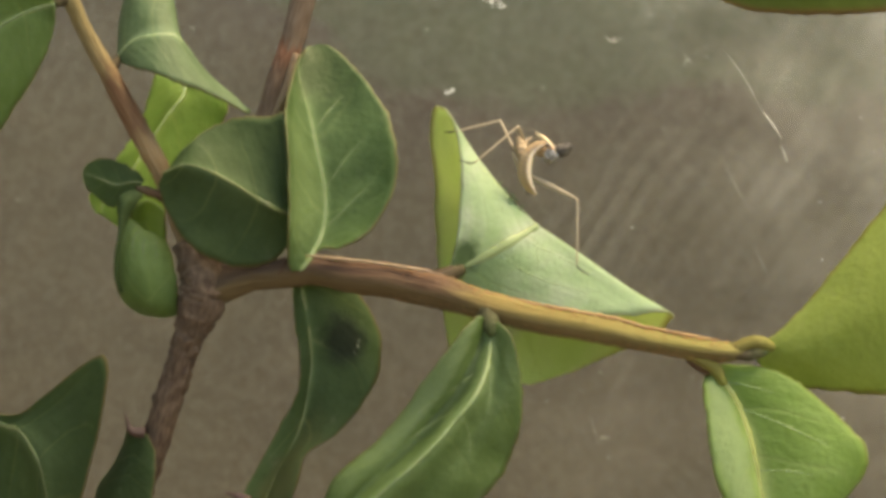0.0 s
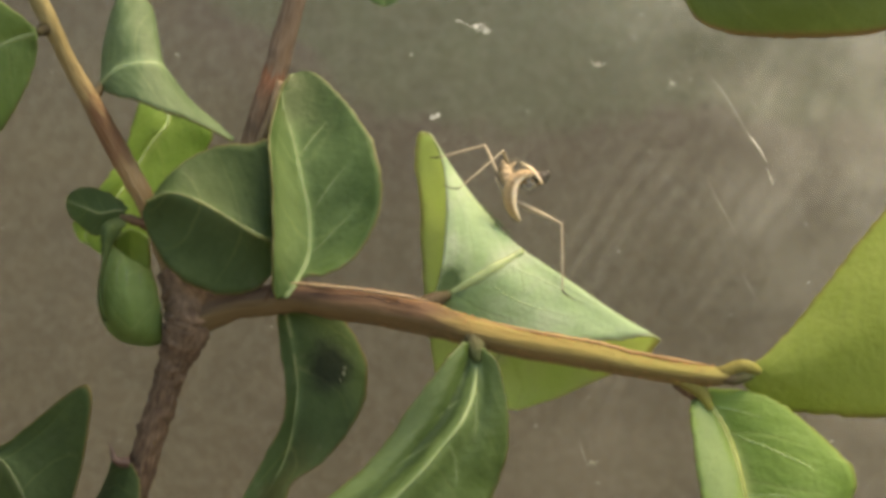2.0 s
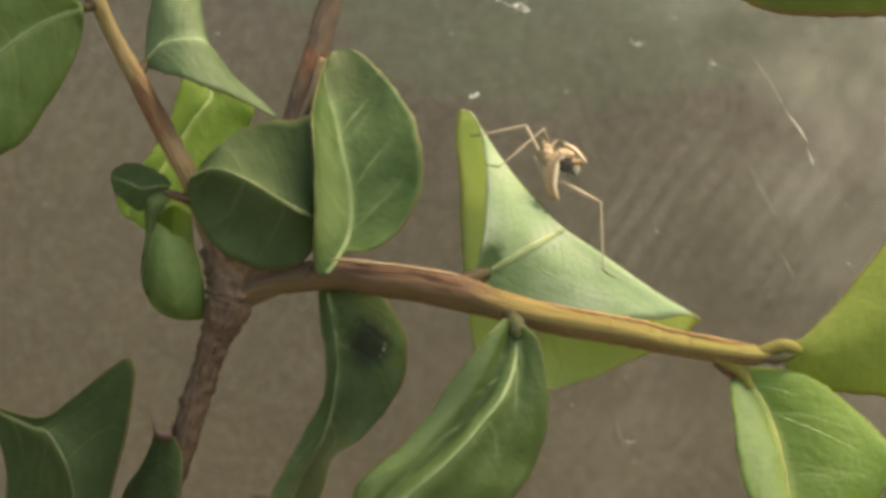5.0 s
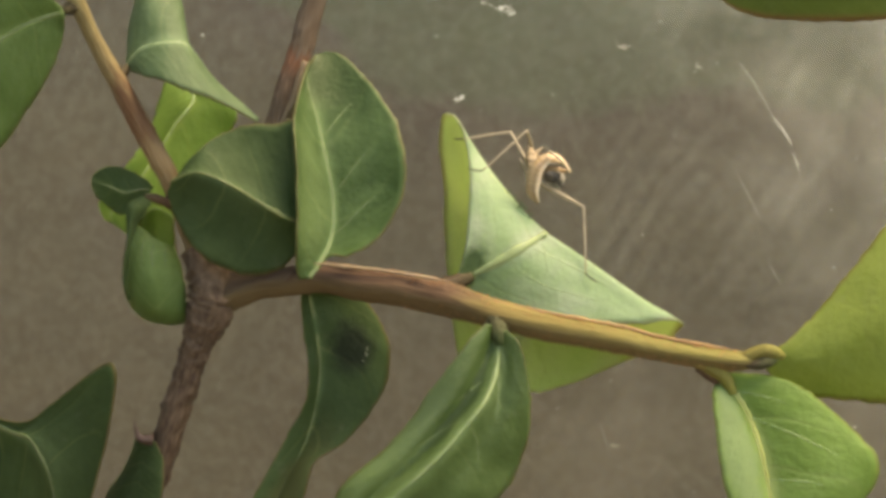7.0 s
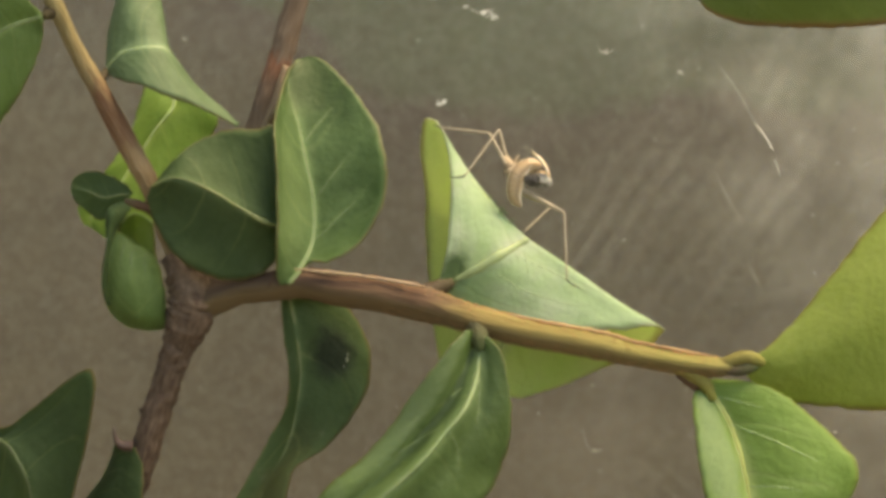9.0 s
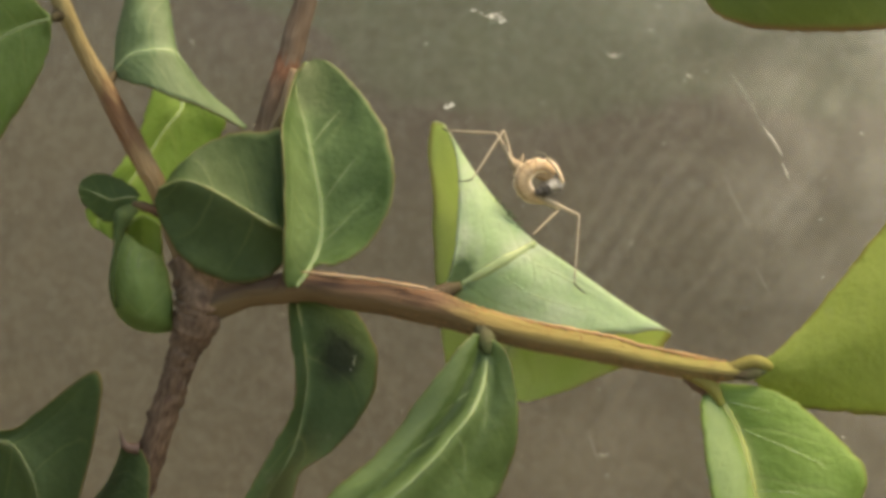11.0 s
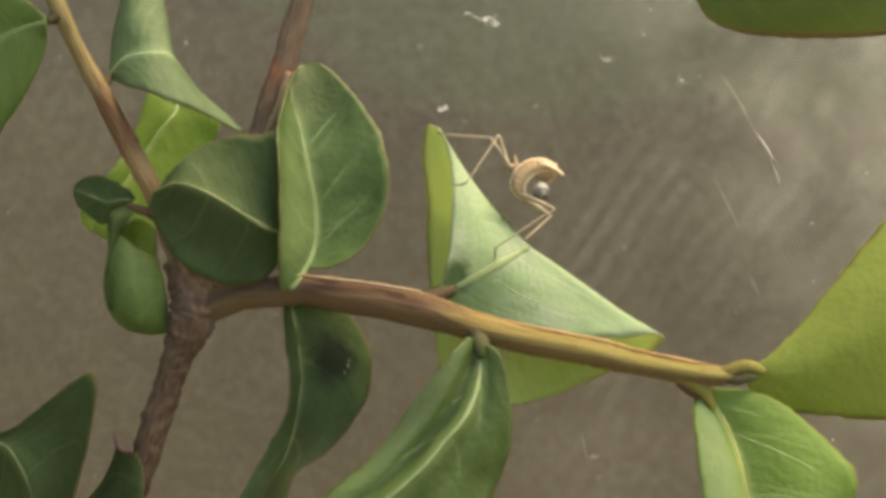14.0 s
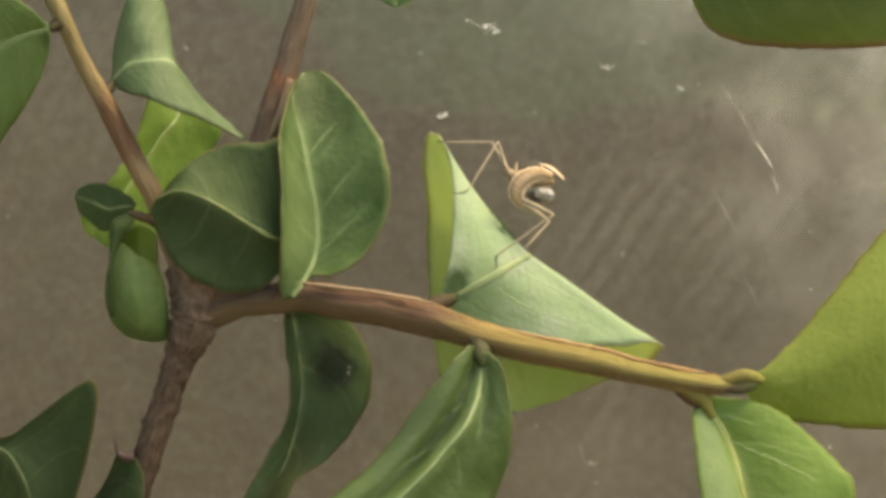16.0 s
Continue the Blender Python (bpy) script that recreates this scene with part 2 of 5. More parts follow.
def bark_material(name, stops, scale=1.0, bumpy=0.6, pale=(0.55, 0.42, 0.25), belly=None, streak=1.6):
    """Bark with streaks along the stem; stops: colours from base to end; belly: browner skin and painted shade of the
    lower side.
    """
    m, n, l, p = mat(name)
    nt = m.node_tree
    uv = n.new("ShaderNodeUVMap")
    sep = n.new("ShaderNodeSeparateXYZ")
    l.new(uv.outputs[0], sep.inputs[0])
    streak_map = n.new("ShaderNodeMapping")
    streak_map.inputs["Scale"].default_value = (22, 14 * scale, 1)
    l.new(uv.outputs[0], streak_map.inputs[0])
    st = n.new("ShaderNodeTexNoise")
    st.inputs["Scale"].default_value, st.inputs["Detail"].default_value = 1.0, 6
    l.new(streak_map.outputs[0], st.inputs["Vector"])
    spots = noise_tex(nt, 220, 6, rough=0.7)
    along = calc(nt, "ADD", sep.outputs[1], calc(nt, "MULTIPLY_ADD", st.outputs[0], 0.24, -0.12))
    col = ramp(nt, along, stops)
    col = blend(nt, calc(nt, "MULTIPLY_ADD", st.outputs[0], streak, -0.35 * streak), blend(nt, 1.0, col, (0.82, 0.76, 0.68), "MULTIPLY"), blend(nt, 0.35, col, pale))
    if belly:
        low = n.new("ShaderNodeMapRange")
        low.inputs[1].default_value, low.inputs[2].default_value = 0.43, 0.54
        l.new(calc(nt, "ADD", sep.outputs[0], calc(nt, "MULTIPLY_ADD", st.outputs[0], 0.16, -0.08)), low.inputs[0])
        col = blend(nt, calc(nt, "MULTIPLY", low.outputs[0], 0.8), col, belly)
    fleck = ramp(nt, spots, [(0.58, (0, 0, 0)), (0.72, (1, 1, 1))])
    col = blend(nt, calc(nt, "MULTIPLY", fleck, 0.3), col, (0.10, 0.06, 0.045))
    l.new(col, p.inputs["Base Color"])
    p.inputs["Roughness"].default_value, p.inputs["Specular IOR Level"].default_value = 0.65, 0.15
    l.new(bump(nt, calc(nt, "ADD", st.outputs[0], calc(nt, "MULTIPLY", spots, 0.6)), bumpy, 0.0008), p.inputs["Normal"])
    return m


BARK_OLD = bark_material("grey_brown_bark", [(0.0, (0.052, 0.036, 0.029)), (0.6, (0.076, 0.054, 0.044)), (1.0, (0.092, 0.068, 0.054))], 2.0, 0.6, (0.34, 0.255, 0.175))
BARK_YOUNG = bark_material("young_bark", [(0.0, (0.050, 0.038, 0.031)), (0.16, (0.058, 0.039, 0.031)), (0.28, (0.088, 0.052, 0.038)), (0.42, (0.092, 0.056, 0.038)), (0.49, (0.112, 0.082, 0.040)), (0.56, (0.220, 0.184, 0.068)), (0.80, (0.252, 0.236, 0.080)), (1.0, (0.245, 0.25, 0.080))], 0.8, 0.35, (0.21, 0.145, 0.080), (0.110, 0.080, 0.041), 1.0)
BARK_TWIG = bark_material("twig_bark", [(0.0, (0.23, 0.175, 0.105)), (0.36, (0.25, 0.185, 0.11)), (0.43, (0.150, 0.080, 0.050)), (0.55, (0.145, 0.078, 0.050)), (0.60, (0.20, 0.160, 0.084)), (1.0, (0.22, 0.205, 0.10))], 1.0, 0.6, (0.34, 0.28, 0.17))
BARK_STEM = bark_material("stem_bark", [(0.0, (0.098, 0.078, 0.062)), (0.5, (0.115, 0.088, 0.069)), (0.62, (0.125, 0.084, 0.062)), (0.70, (0.205, 0.090, 0.054)), (0.77, (0.118, 0.088, 0.068)), (1.0, (0.120, 0.092, 0.072))], 1.0, 0.6, (0.25, 0.215, 0.17))
PETIOLE = bark_material("petiole_skin", [(0.0, (0.036, 0.027, 0.019)), (0.5, (0.046, 0.037, 0.023)), (1.0, (0.062, 0.058, 0.030))], 1.0, 0.3, (0.075, 0.060, 0.038))
PETIOLE_DULL = bark_material("dull_petiole_skin", [(0.0, (0.062, 0.048, 0.035)), (0.5, (0.066, 0.074, 0.038)), (1.0, (0.050, 0.090, 0.030))], 1.0, 0.4, (0.13, 0.12, 0.08))
PETIOLE_RED = bark_material("red_petiole_skin", [(0.0, (0.075, 0.046, 0.034)), (0.5, (0.105, 0.066, 0.044)), (1.0, (0.12, 0.10, 0.055))], 1.0, 0.3, (0.16, 0.12, 0.08))
PETIOLE_PALE = bark_material("pale_petiole_skin", [(0.0, (0.19, 0.15, 0.11)), (1.0, (0.165, 0.145, 0.105))], 1.0, 0.3, (0.26, 0.22, 0.16))
PETIOLE_GREEN = bark_material("green_petiole_skin", [(0.0, (0.15, 0.13, 0.042)), (0.5, (0.180, 0.170, 0.056)), (1.0, (0.20, 0.22, 0.06))], 1.0, 0.3, (0.22, 0.24, 0.07))
THORN = rib_material("thorn_skin", (0.034, 0.018, 0.014), (0.060, 0.030, 0.023))


def wall_material():
    """Brown-grey board with a greenish upper part."""
    m, n, l, p = mat("brown_grey_board")
    nt = m.node_tree
    tc, sep = n.new("ShaderNodeTexCoord"), n.new("ShaderNodeSeparateXYZ")
    l.new(tc.outputs["Object"], sep.inputs[0])
    big = noise_tex(nt, 22, 5)
    mid = noise_tex(nt, 90, 6, rough=0.65)
    height = calc(nt, "ADD", calc(nt, "MULTIPLY_ADD", sep.outputs[2], 14.0, -0.015), calc(nt, "ADD", calc(nt, "MULTIPLY_ADD", big, 0.35, -0.175), calc(nt, "MULTIPLY_ADD", mid, 0.22, -0.11)))
    # the green fades out towards one side
    fade = n.new("ShaderNodeMapRange")
    fade.inputs[1].default_value, fade.inputs[2].default_value = -0.066, -0.004
    fade.inputs[3].default_value, fade.inputs[4].default_value = -0.60, 0.0
    l.new(sep.outputs[0], fade.inputs[0])
    height = calc(nt, "ADD", height, fade.outputs[0])
    col = ramp(nt, height, [(0.1, (0.124, 0.105, 0.079)), (0.39, (0.112, 0.088, 0.075)), (0.46, (0.111, 0.121, 0.081)), (0.8, (0.120, 0.134, 0.089))])
    col = blend(nt, calc(nt, "MULTIPLY_ADD", mid, 1.3, -0.42), col, (0.080, 0.068, 0.053))
    grit = noise_tex(nt, 420, 4, rough=0.7)
    col = blend(nt, calc(nt, "MULTIPLY_ADD", grit, 1.2, -0.48), col, (0.220, 0.198, 0.158))
    l.new(col, p.inputs["Base Color"])
    p.inputs["Roughness"].default_value = 0.75
    l.new(bump(nt, mid, 0.15, 0.001), p.inputs["Normal"])
    return m


WALL = wall_material()


def glass_material():
    """A window pane with a film of dust and wiping marks."""
    m, n, l, p = mat("dusty_glass")
    nt = m.node_tree
    clear, gloss, facing, body = n.new("ShaderNodeBsdfTransparent"), n.new("ShaderNodeBsdfGlossy"), n.new("ShaderNodeFresnel"), n.new("ShaderNodeMixShader")
    clear.inputs[0].default_value = (0.97, 0.98, 0.965, 1)
    gloss.inputs["Roughness"].default_value, facing.inputs[0].default_value = 0.08, 1.12
    l.new(facing.outputs[0], body.inputs[0])
    l.new(clear.outputs[0], body.inputs[1])
    l.new(gloss.outputs[0], body.inputs[2])
    film = n.new("ShaderNodeBsdfDiffuse")
    film.inputs[0].default_value = (0.95, 0.90, 0.77, 1)
    tc, mp, wv = n.new("ShaderNodeTexCoord"), n.new("ShaderNodeMapping"), n.new("ShaderNodeTexWave")
    mp.inputs["Rotation"].default_value = (0, radians(-35), 0)
    l.new(tc.outputs["Object"], mp.inputs[0])
    l.new(mp.outputs[0], wv.inputs[0])
    wv.bands_direction = "X"
    wv.inputs["Scale"].default_value, wv.inputs["Distortion"].default_value = 112, 3.4
    wv.inputs["Detail"].default_value, wv.inputs["Detail Scale"].default_value = 1.5, 1.0
    cloud = noise_tex(nt, 75, 6, rough=0.7)
    sep = n.new("ShaderNodeSeparateXYZ")
    l.new(tc.outputs["Object"], sep.inputs[0])
    # the film thickens towards one side to paint the glare on the pane
    side = n.new("ShaderNodeMapRange")
    side.inputs[1].default_value, side.inputs[2].default_value = 0.033, 0.090
    side.inputs[3].default_value, side.inputs[4].default_value = 0.0, 0.245
    l.new(calc(nt, "MULTIPLY_ADD", sep.outputs[2], 0.5, sep.outputs[0]), side.inputs[0])
    wiped = n.new("ShaderNodeMapRange")
    wiped.inputs[1].default_value, wiped.inputs[2].default_value = -0.012, 0.022
    wiped.inputs[3].default_value, wiped.inputs[4].default_value = 0.0, 0.029
    l.new(sep.outputs[0], wiped.inputs[0])
    streaks = calc(nt, "MULTIPLY_ADD", wv.outputs[0], wiped.outputs[0], 0.008)
    blots = ramp(nt, cloud, [(0.38, (0.12, 0.12, 0.12)), (0.64, (1.0, 1.0, 1.0))])
    # a patch of thicker film low on the pane
    low = n.new("ShaderNodeMapRange")
    low.interpolation_type = "SMOOTHSTEP"
    low.inputs[1].default_value, low.inputs[2].default_value = 0.024, 0.004
    low.inputs[3].default_value, low.inputs[4].default_value = 0.0, 0.030
    dx, dz = calc(nt, "MULTIPLY", calc(nt, "SUBTRACT", sep.outputs[0], 0.022), 0.85), calc(nt, "SUBTRACT", sep.outputs[2], -0.021)
    l.new(calc(nt, "SQRT", calc(nt, "ADD", calc(nt, "MULTIPLY", dx, dx), calc(nt, "MULTIPLY", dz, dz))), low.inputs[0])
    amount = calc(nt, "MULTIPLY", blots, calc(nt, "ADD", calc(nt, "ADD", streaks, low.outputs[0]), side.outputs[0]))
    mix = n.new("ShaderNodeMixShader")
    l.new(amount, mix.inputs[0])
    l.new(body.outputs[0], mix.inputs[1])
    l.new(film.outputs[0], mix.inputs[2])
    l.new(mix.outputs[0], n["Material Output"].inputs[0])
    return m


GLASS = glass_material()


def plain_material(name, a, b, scale=500, rough=0.6, strength=0.3, spec=0.4):
    m, n, l, p = mat(name)
    nt = m.node_tree
    tex = noise_tex(nt, scale, 5)
    l.new(ramp(nt, tex, [(0.3, a), (0.7, b)]), p.inputs["Base Color"])
    p.inputs["Roughness"].default_value, p.inputs["Specular IOR Level"].default_value = rough, spec
    l.new(bump(nt, tex, strength, 0.0002), p.inputs["Normal"])
    return m


BLEMISH = plain_material("rotted_leaf", (0.016, 0.024, 0.013), (0.036, 0.048, 0.025), 600, 0.8, 0.3, 0.1)
FLECK = plain_material("painted_glint", (0.11, 0.14, 0.09), (0.20, 0.23, 0.17), 900, 0.25, 0.3, 0.5)
DUST = plain_material("pale_dust", (0.56, 0.54, 0.49), (0.80, 0.78, 0.72), 900, 0.9)
SCRATCH = plain_material("faint_scratch", (0.24, 0.225, 0.19), (0.38, 0.36, 0.31), 900, 0.7)
FIBRE = plain_material("pale_fibre", (0.42, 0.40, 0.35), (0.62, 0.60, 0.54), 900, 0.6)


# ---- builders ----
def part(name, bm, material, parent=None, label="", smooth=True):
    """Links a bmesh as one mesh object under a thing or a part."""
    me = bpy.data.meshes.new(name)
    bmesh.ops.recalc_face_normals(bm, faces=bm.faces)
    bm.to_mesh(me)
    bm.free()
    me.materials.append(material)
    me.shade_smooth() if smooth else me.shade_flat()
    ob = new(name, me)
    ob.parent = parent
    return tagged(ob, label)


def box(name, size, at, material, label, category="wall", turn=(0, 0, 0)):
    bm = bmesh.new()
    bmesh.ops.create_cube(bm, size=1.0)
    bmesh.ops.scale(bm, vec=[v * MM for v in size], verts=bm.verts)
    bmesh.ops.bevel(bm, geom=bm.edges[:], offset=0.0006, segments=2, affect="EDGES")
    ob = part(name, bm, material, None, label, smooth=False)
    ob.matrix_world = pose(*[v * MM for v in at], *turn)
    return tagged(ob, label, category, kind="structure")


def spline(points, n):
    """n points, evenly in parameter, on a Catmull-Rom curve through the given ones."""
    pts = [np.array(p, float) for p in points]
    pts = [2 * pts[0] - pts[1], *pts, 2 * pts[-1] - pts[-2]]
    out = []
    for i in range(n):
        f = i / (n - 1) * (len(pts) - 3)
        k = min(int(f), len(pts) - 4)
        t, (a, b, c, d) = f - k, pts[k : k + 4]
        out.append(0.5 * (2 * b + (c - a) * t + (2 * a - 5 * b + 4 * c - d) * t * t + (3 * b - a - 3 * c + d) * t**3))
    return np.array(out)


def tube_mesh(points, radii, n=24, sides=14, rough=0.0, seed=0.0, oval=1.0, side=(0.1, 1, 0.15), rings=0, square=0.0):
    """A tapered tube along a curve, closed at both ends. Millimetres."""
    line = spline(points, n)
    width = spline([(r, 0, 0) for r in radii], n)[:, 0]
    if rings:
        width = width * (0.98 + 0.035 * np.abs(np.sin(np.pi * rings * np.linspace(0, 1, n))))
    bm = bmesh.new()
    uv = bm.loops.layers.uv.new("UVMap")
    loops, side = [], Vector(side)
    for i in range(n):
        ahead = Vector(line[min(i + 1, n - 1)] - line[max(i - 1, 0)]).normalized()
        side = (side - ahead * side.dot(ahead)).normalized()
        up = ahead.cross(side)
        ring = []
        for j in range(sides):
            a = 2 * math.pi * j / sides
            q = Vector(line[i])
            k = 1 + rough * (noise.noise(Vector((math.cos(a) * 1.5, math.sin(a) * 1.5, i * 0.55 + seed))) + 0.6 * noise.noise(Vector((math.cos(a) * 4, math.sin(a) * 4, i * 1.3 + seed))))
            k += square * math.cos(4 * a + 0.5)
            q += (side * math.cos(a) * oval + up * math.sin(a)) * max(width[i], 0.005) * k
            ring.append(bm.verts.new(q * MM))
        loops.append(ring)
    for i in range(n - 1):
        for j in range(sides):
            jj = (j + 1) % sides
            f = bm.faces.new((loops[i][j], loops[i][jj], loops[i + 1][jj], loops[i + 1][j]))
            for loop, (u, v) in zip(f.loops, ((j, i), (j + 1, i), (j + 1, i + 1), (j, i + 1))):
                loop[uv].uv = (u / sides, v / (n - 1))
    for ring, v in ((loops[0], 0.0), (loops[-1][::-1], 1.0)):
        f = bm.faces.new(ring)
        for loop in f.loops:
            loop[uv].uv = (0.5, v)
    return bm


def tube(name, points, radii, material, parent, label="", **more):
    return part(name, tube_mesh(points, radii, **more), material, parent, label)


def leaf(rows, material, parent, label, bulge=(0.08, 0.08), rib=0.32, rib_material=None, wave=0.35, seed=0.0, under=None, veins=(), vein_material=None, dip=(0.0, 0.0), flecks=(), rib_from=0):
    """A leaf blade through rows of (one margin, midrib, other margin), base to tip, with a midrib of its own. Millimetres."""
    n, half = 64, 10
    left, mid, right = (spline([row[k] for row in rows], n) for k in range(3))
    bm = bmesh.new()
    uv = bm.loops.layers.uv.new("UVMap")
    grid, sheet, crest = [], [], []
    for i in range(n):
        ahead = Vector(mid[min(i + 1, n - 1)] - mid[max(i - 1, 0)])
        line, m = [], Vector(mid[i])
        for edge, swell, sign, deep in ((left, bulge[0], -1, dip[0]), (right, bulge[1], 1, dip[1])):
            out = Vector(edge[i]) - m
            face = ahead.cross(out)
            face = face.normalized() * sign if face.length > 1e-9 else Vector((0, 0, 0))
            for k in range(0 if sign < 0 else 1, half + 1):
                s = (half - k) / half if sign < 0 else k / half
                q = m + out * s + face * (swell * 4 * s * (1 - s) * out.length)
                q.y += deep * min(1.0, out.length / 4) * math.exp(-(((s - 0.3) / 0.18) ** 2))
                q += face * (wave * s * noise.noise(q * 0.16 + Vector((seed, 0, 0)))) + out * (0.02 * s * noise.noise(q * 0.5 + Vector((seed, 5, 0))))
                q += out.normalized() * (0.16 * s**4 * noise.noise(q * 1.3 + Vector((0, seed, 0))) + 0.11 * s**6 * noise.noise(q * 3.7 + Vector((seed, 0, 3)))) if out.length > 1e-6 else Vector()
                line.append(q)
        grid.append([bm.verts.new(q * MM) for q in line])
        sheet.append(line)
        crest.append(m + Vector((0, -0.10, 0)))
    cols = 2 * half
    for i in range(n - 1):
        for j in range(cols):
            f = bm.faces.new((grid[i][j], grid[i][j + 1], grid[i + 1][j + 1], grid[i + 1][j]))
            for loop, (u, v) in zip(f.loops, ((j, i), (j + 1, i), (j + 1, i + 1), (j, i + 1))):
                wide = u / cols if rib else 0.5 + (0.08 + 0.84 * abs(u / cols - 0.5)) * (1 if j >= half else -1)
                loop[uv].uv = (wide, v / (n - 1))
    ob = part("leaf", bm, material, parent, label)
    thick = ob.modifiers.new("thickness", "SOLIDIFY")
    thick.thickness, thick.offset = 0.00022, 0.0
    if under:
        ob.data.materials.append(under)
        thick.material_offset = 1
    if rib:
        tube("midrib", crest[rib_from :: 6] + [crest[-1]], [rib * 0.5, rib * 1.1, rib * 1.15] + [rib * 0.8] * 3 + [rib * 0.4] * 3 + [0.08], rib_material or RIB, ob, n=64, sides=10, oval=0.4, rough=0.34, seed=seed)
    def on_sheet(a, b):
        fi, fj = min(b, 0.999) * (n - 1), min((a + 1) / 2, 0.999) * cols
        i, j = int(fi), int(fj)
        return sheet[i][j].lerp(sheet[i][j + 1], fj - j).lerp(sheet[i + 1][j].lerp(sheet[i + 1][j + 1], fj - j), fi - i)

    # small pale lumps that paint wet glints on the blade: place across and along, size
    for a, b, size in flecks:
        bm = bmesh.new()
        bmesh.ops.create_icosphere(bm, subdivisions=2, radius=1.0)
        for v in bm.verts:
            k = 1 + 0.5 * noise.noise(v.co * 2.0 + Vector((a * 9, b * 9, seed)))
            v.co = (Vector((v.co.x * 0.6 * size, v.co.y * 0.35 * size, v.co.z * 1.3 * size)) * k + on_sheet(a, b) + Vector((0, -0.12, 0))) * MM
        part("fleck", bm, FLECK, ob, "small pale fleck painting a wet glint")
    # side veins: places (across from -1 to 1, along from 0 to 1) that each runs through
    for line in veins:
        places = []
        for a, b in spline([(a, b, 0) for a, b in line], 9)[:, :2]:
            q = on_sheet(a, b)
            places.append(q + Vector((0, -0.08, 0)))
        tube("vein", places, [0.07, 0.10, 0.08, 0.02], vein_material or rib_material or RIB, ob, n=24, sides=8, oval=0.5, rough=0.25)
    return ob


def down(points, radii, count, seed, material, parent, label):
    """Short fine hairs standing off a stem, thickest on its crest. Millimetres."""
    rng = random.Random(seed)
    line, width = spline(points, 200), spline([(r, 0, 0) for r in radii], 200)[:, 0]
    bm = bmesh.new()
    for _ in range(count):
        i = rng.randrange(2, 197)
        ahead = Vector(line[i + 1] - line[i - 1]).normalized()
        side = ahead.cross(Vector((0, -1, 0))).normalized()
        a = rng.gauss(0.0, 0.9) + (math.pi if rng.random() < 0.3 else 0.0)
        out = (side * -math.cos(a) + Vector((0, -1, 0)) * abs(math.sin(a))).normalized()
        foot = Vector(line[i]) + out * width[i] * 0.96
        tip = foot + (out + ahead * rng.uniform(-0.7, 0.7) + Vector((0, rng.uniform(-0.5, 0.5), 0))) * rng.uniform(0.16, 0.46)
        thick = rng.uniform(0.025, 0.05)
        base = [bm.verts.new((foot + ahead * (thick * math.cos(k * 2.1)) + ahead.cross(out) * (thick * math.sin(k * 2.1))) * MM) for k in range(3)]
        top = bm.verts.new(tip * MM)
        for k in range(3):
            bm.faces.new((base[k], base[(k + 1) % 3], top))
    return part("down", bm, material, parent, label)


# side veins of the large folded leaf
FOLD_VEINS = ([(0.08, 0.21), (0.45, 0.25), (0.65, 0.31), (0.83, 0.385)], [(-0.02, 0.24), (-0.2, 0.29), (-0.35, 0.35), (-0.5, 0.42)], [(0.02, 0.36), (0.25, 0.30), (0.43, 0.268)],
              [(0.0, 0.18), (-0.4, 0.25), (-0.7, 0.33)], [(0.06, 0.31), (0.4, 0.375), (0.75, 0.43)])


# ---- the setting ----
TILT = (2.0, 0, -7.8)
box("wall_back", (800, 8, 700), (0, 130, 0), WALL, "plain brown-grey board behind the glass", turn=TILT)
box("wall_left", (8, 500, 600), (-400, -120, 0), WALL, "plain brown-grey side board")
box("floor", (808, 600, 8), (0, -120, -300), WALL, "plain brown-grey floor board", "floor")

pane = box("window_1", (520, 4, 430), (0, 34.5, 0), GLASS, "upright clear glass pane, dusty and smeared", "glass pane", TILT)
pane.visible_shadow = False


# ---- the shrub ----
shrub = tagged(new("shrub"), "leafy thorny shrub with brown stems and oval green leaves", "shrub")
tube("trunk", [(-36.71, 7, -38.11), (-35.46, 7, -31.08), (-32.88, 6, -23.93), (-30.77, 5.5, -17.32), (-29.04, 5, -12.44), (-27.88, 4.5, -8.97), (-26.54, 4, -5.71), (-26.36, 4, -3.04), (-28.14, 5, 0.73)],
     [1.4, 1.45, 1.5, 1.55, 1.5, 1.9, 2.6, 2.5, 1.8], BARK_OLD, shrub, "grey-brown gnarled woody stem", n=90, sides=26, rough=0.24)
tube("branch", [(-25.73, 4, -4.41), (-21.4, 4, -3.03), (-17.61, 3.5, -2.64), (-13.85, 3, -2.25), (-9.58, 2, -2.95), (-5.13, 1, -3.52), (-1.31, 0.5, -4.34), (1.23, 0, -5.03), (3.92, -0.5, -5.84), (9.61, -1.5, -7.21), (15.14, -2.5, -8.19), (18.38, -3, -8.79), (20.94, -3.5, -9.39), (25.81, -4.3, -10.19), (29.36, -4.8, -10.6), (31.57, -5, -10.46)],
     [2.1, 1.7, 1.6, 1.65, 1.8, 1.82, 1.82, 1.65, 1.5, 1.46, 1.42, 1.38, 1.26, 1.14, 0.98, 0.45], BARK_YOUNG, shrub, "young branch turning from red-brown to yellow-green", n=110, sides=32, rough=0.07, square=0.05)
tube("ridge", [(4.39, -0.9, -4.51), (9.58, -1.9, -5.76), (15.1, -2.9, -6.75), (18.32, -3.4, -7.36), (20.88, -3.9, -8.08), (25.73, -4.7, -8.99), (28.77, -5.1, -9.53)], [0.05, 0.2, 0.24, 0.24, 0.23, 0.2, 0.05], RIDGE, shrub, "reddish downy ridge along the branch", n=70, sides=8, rough=0.5, seed=4.0)
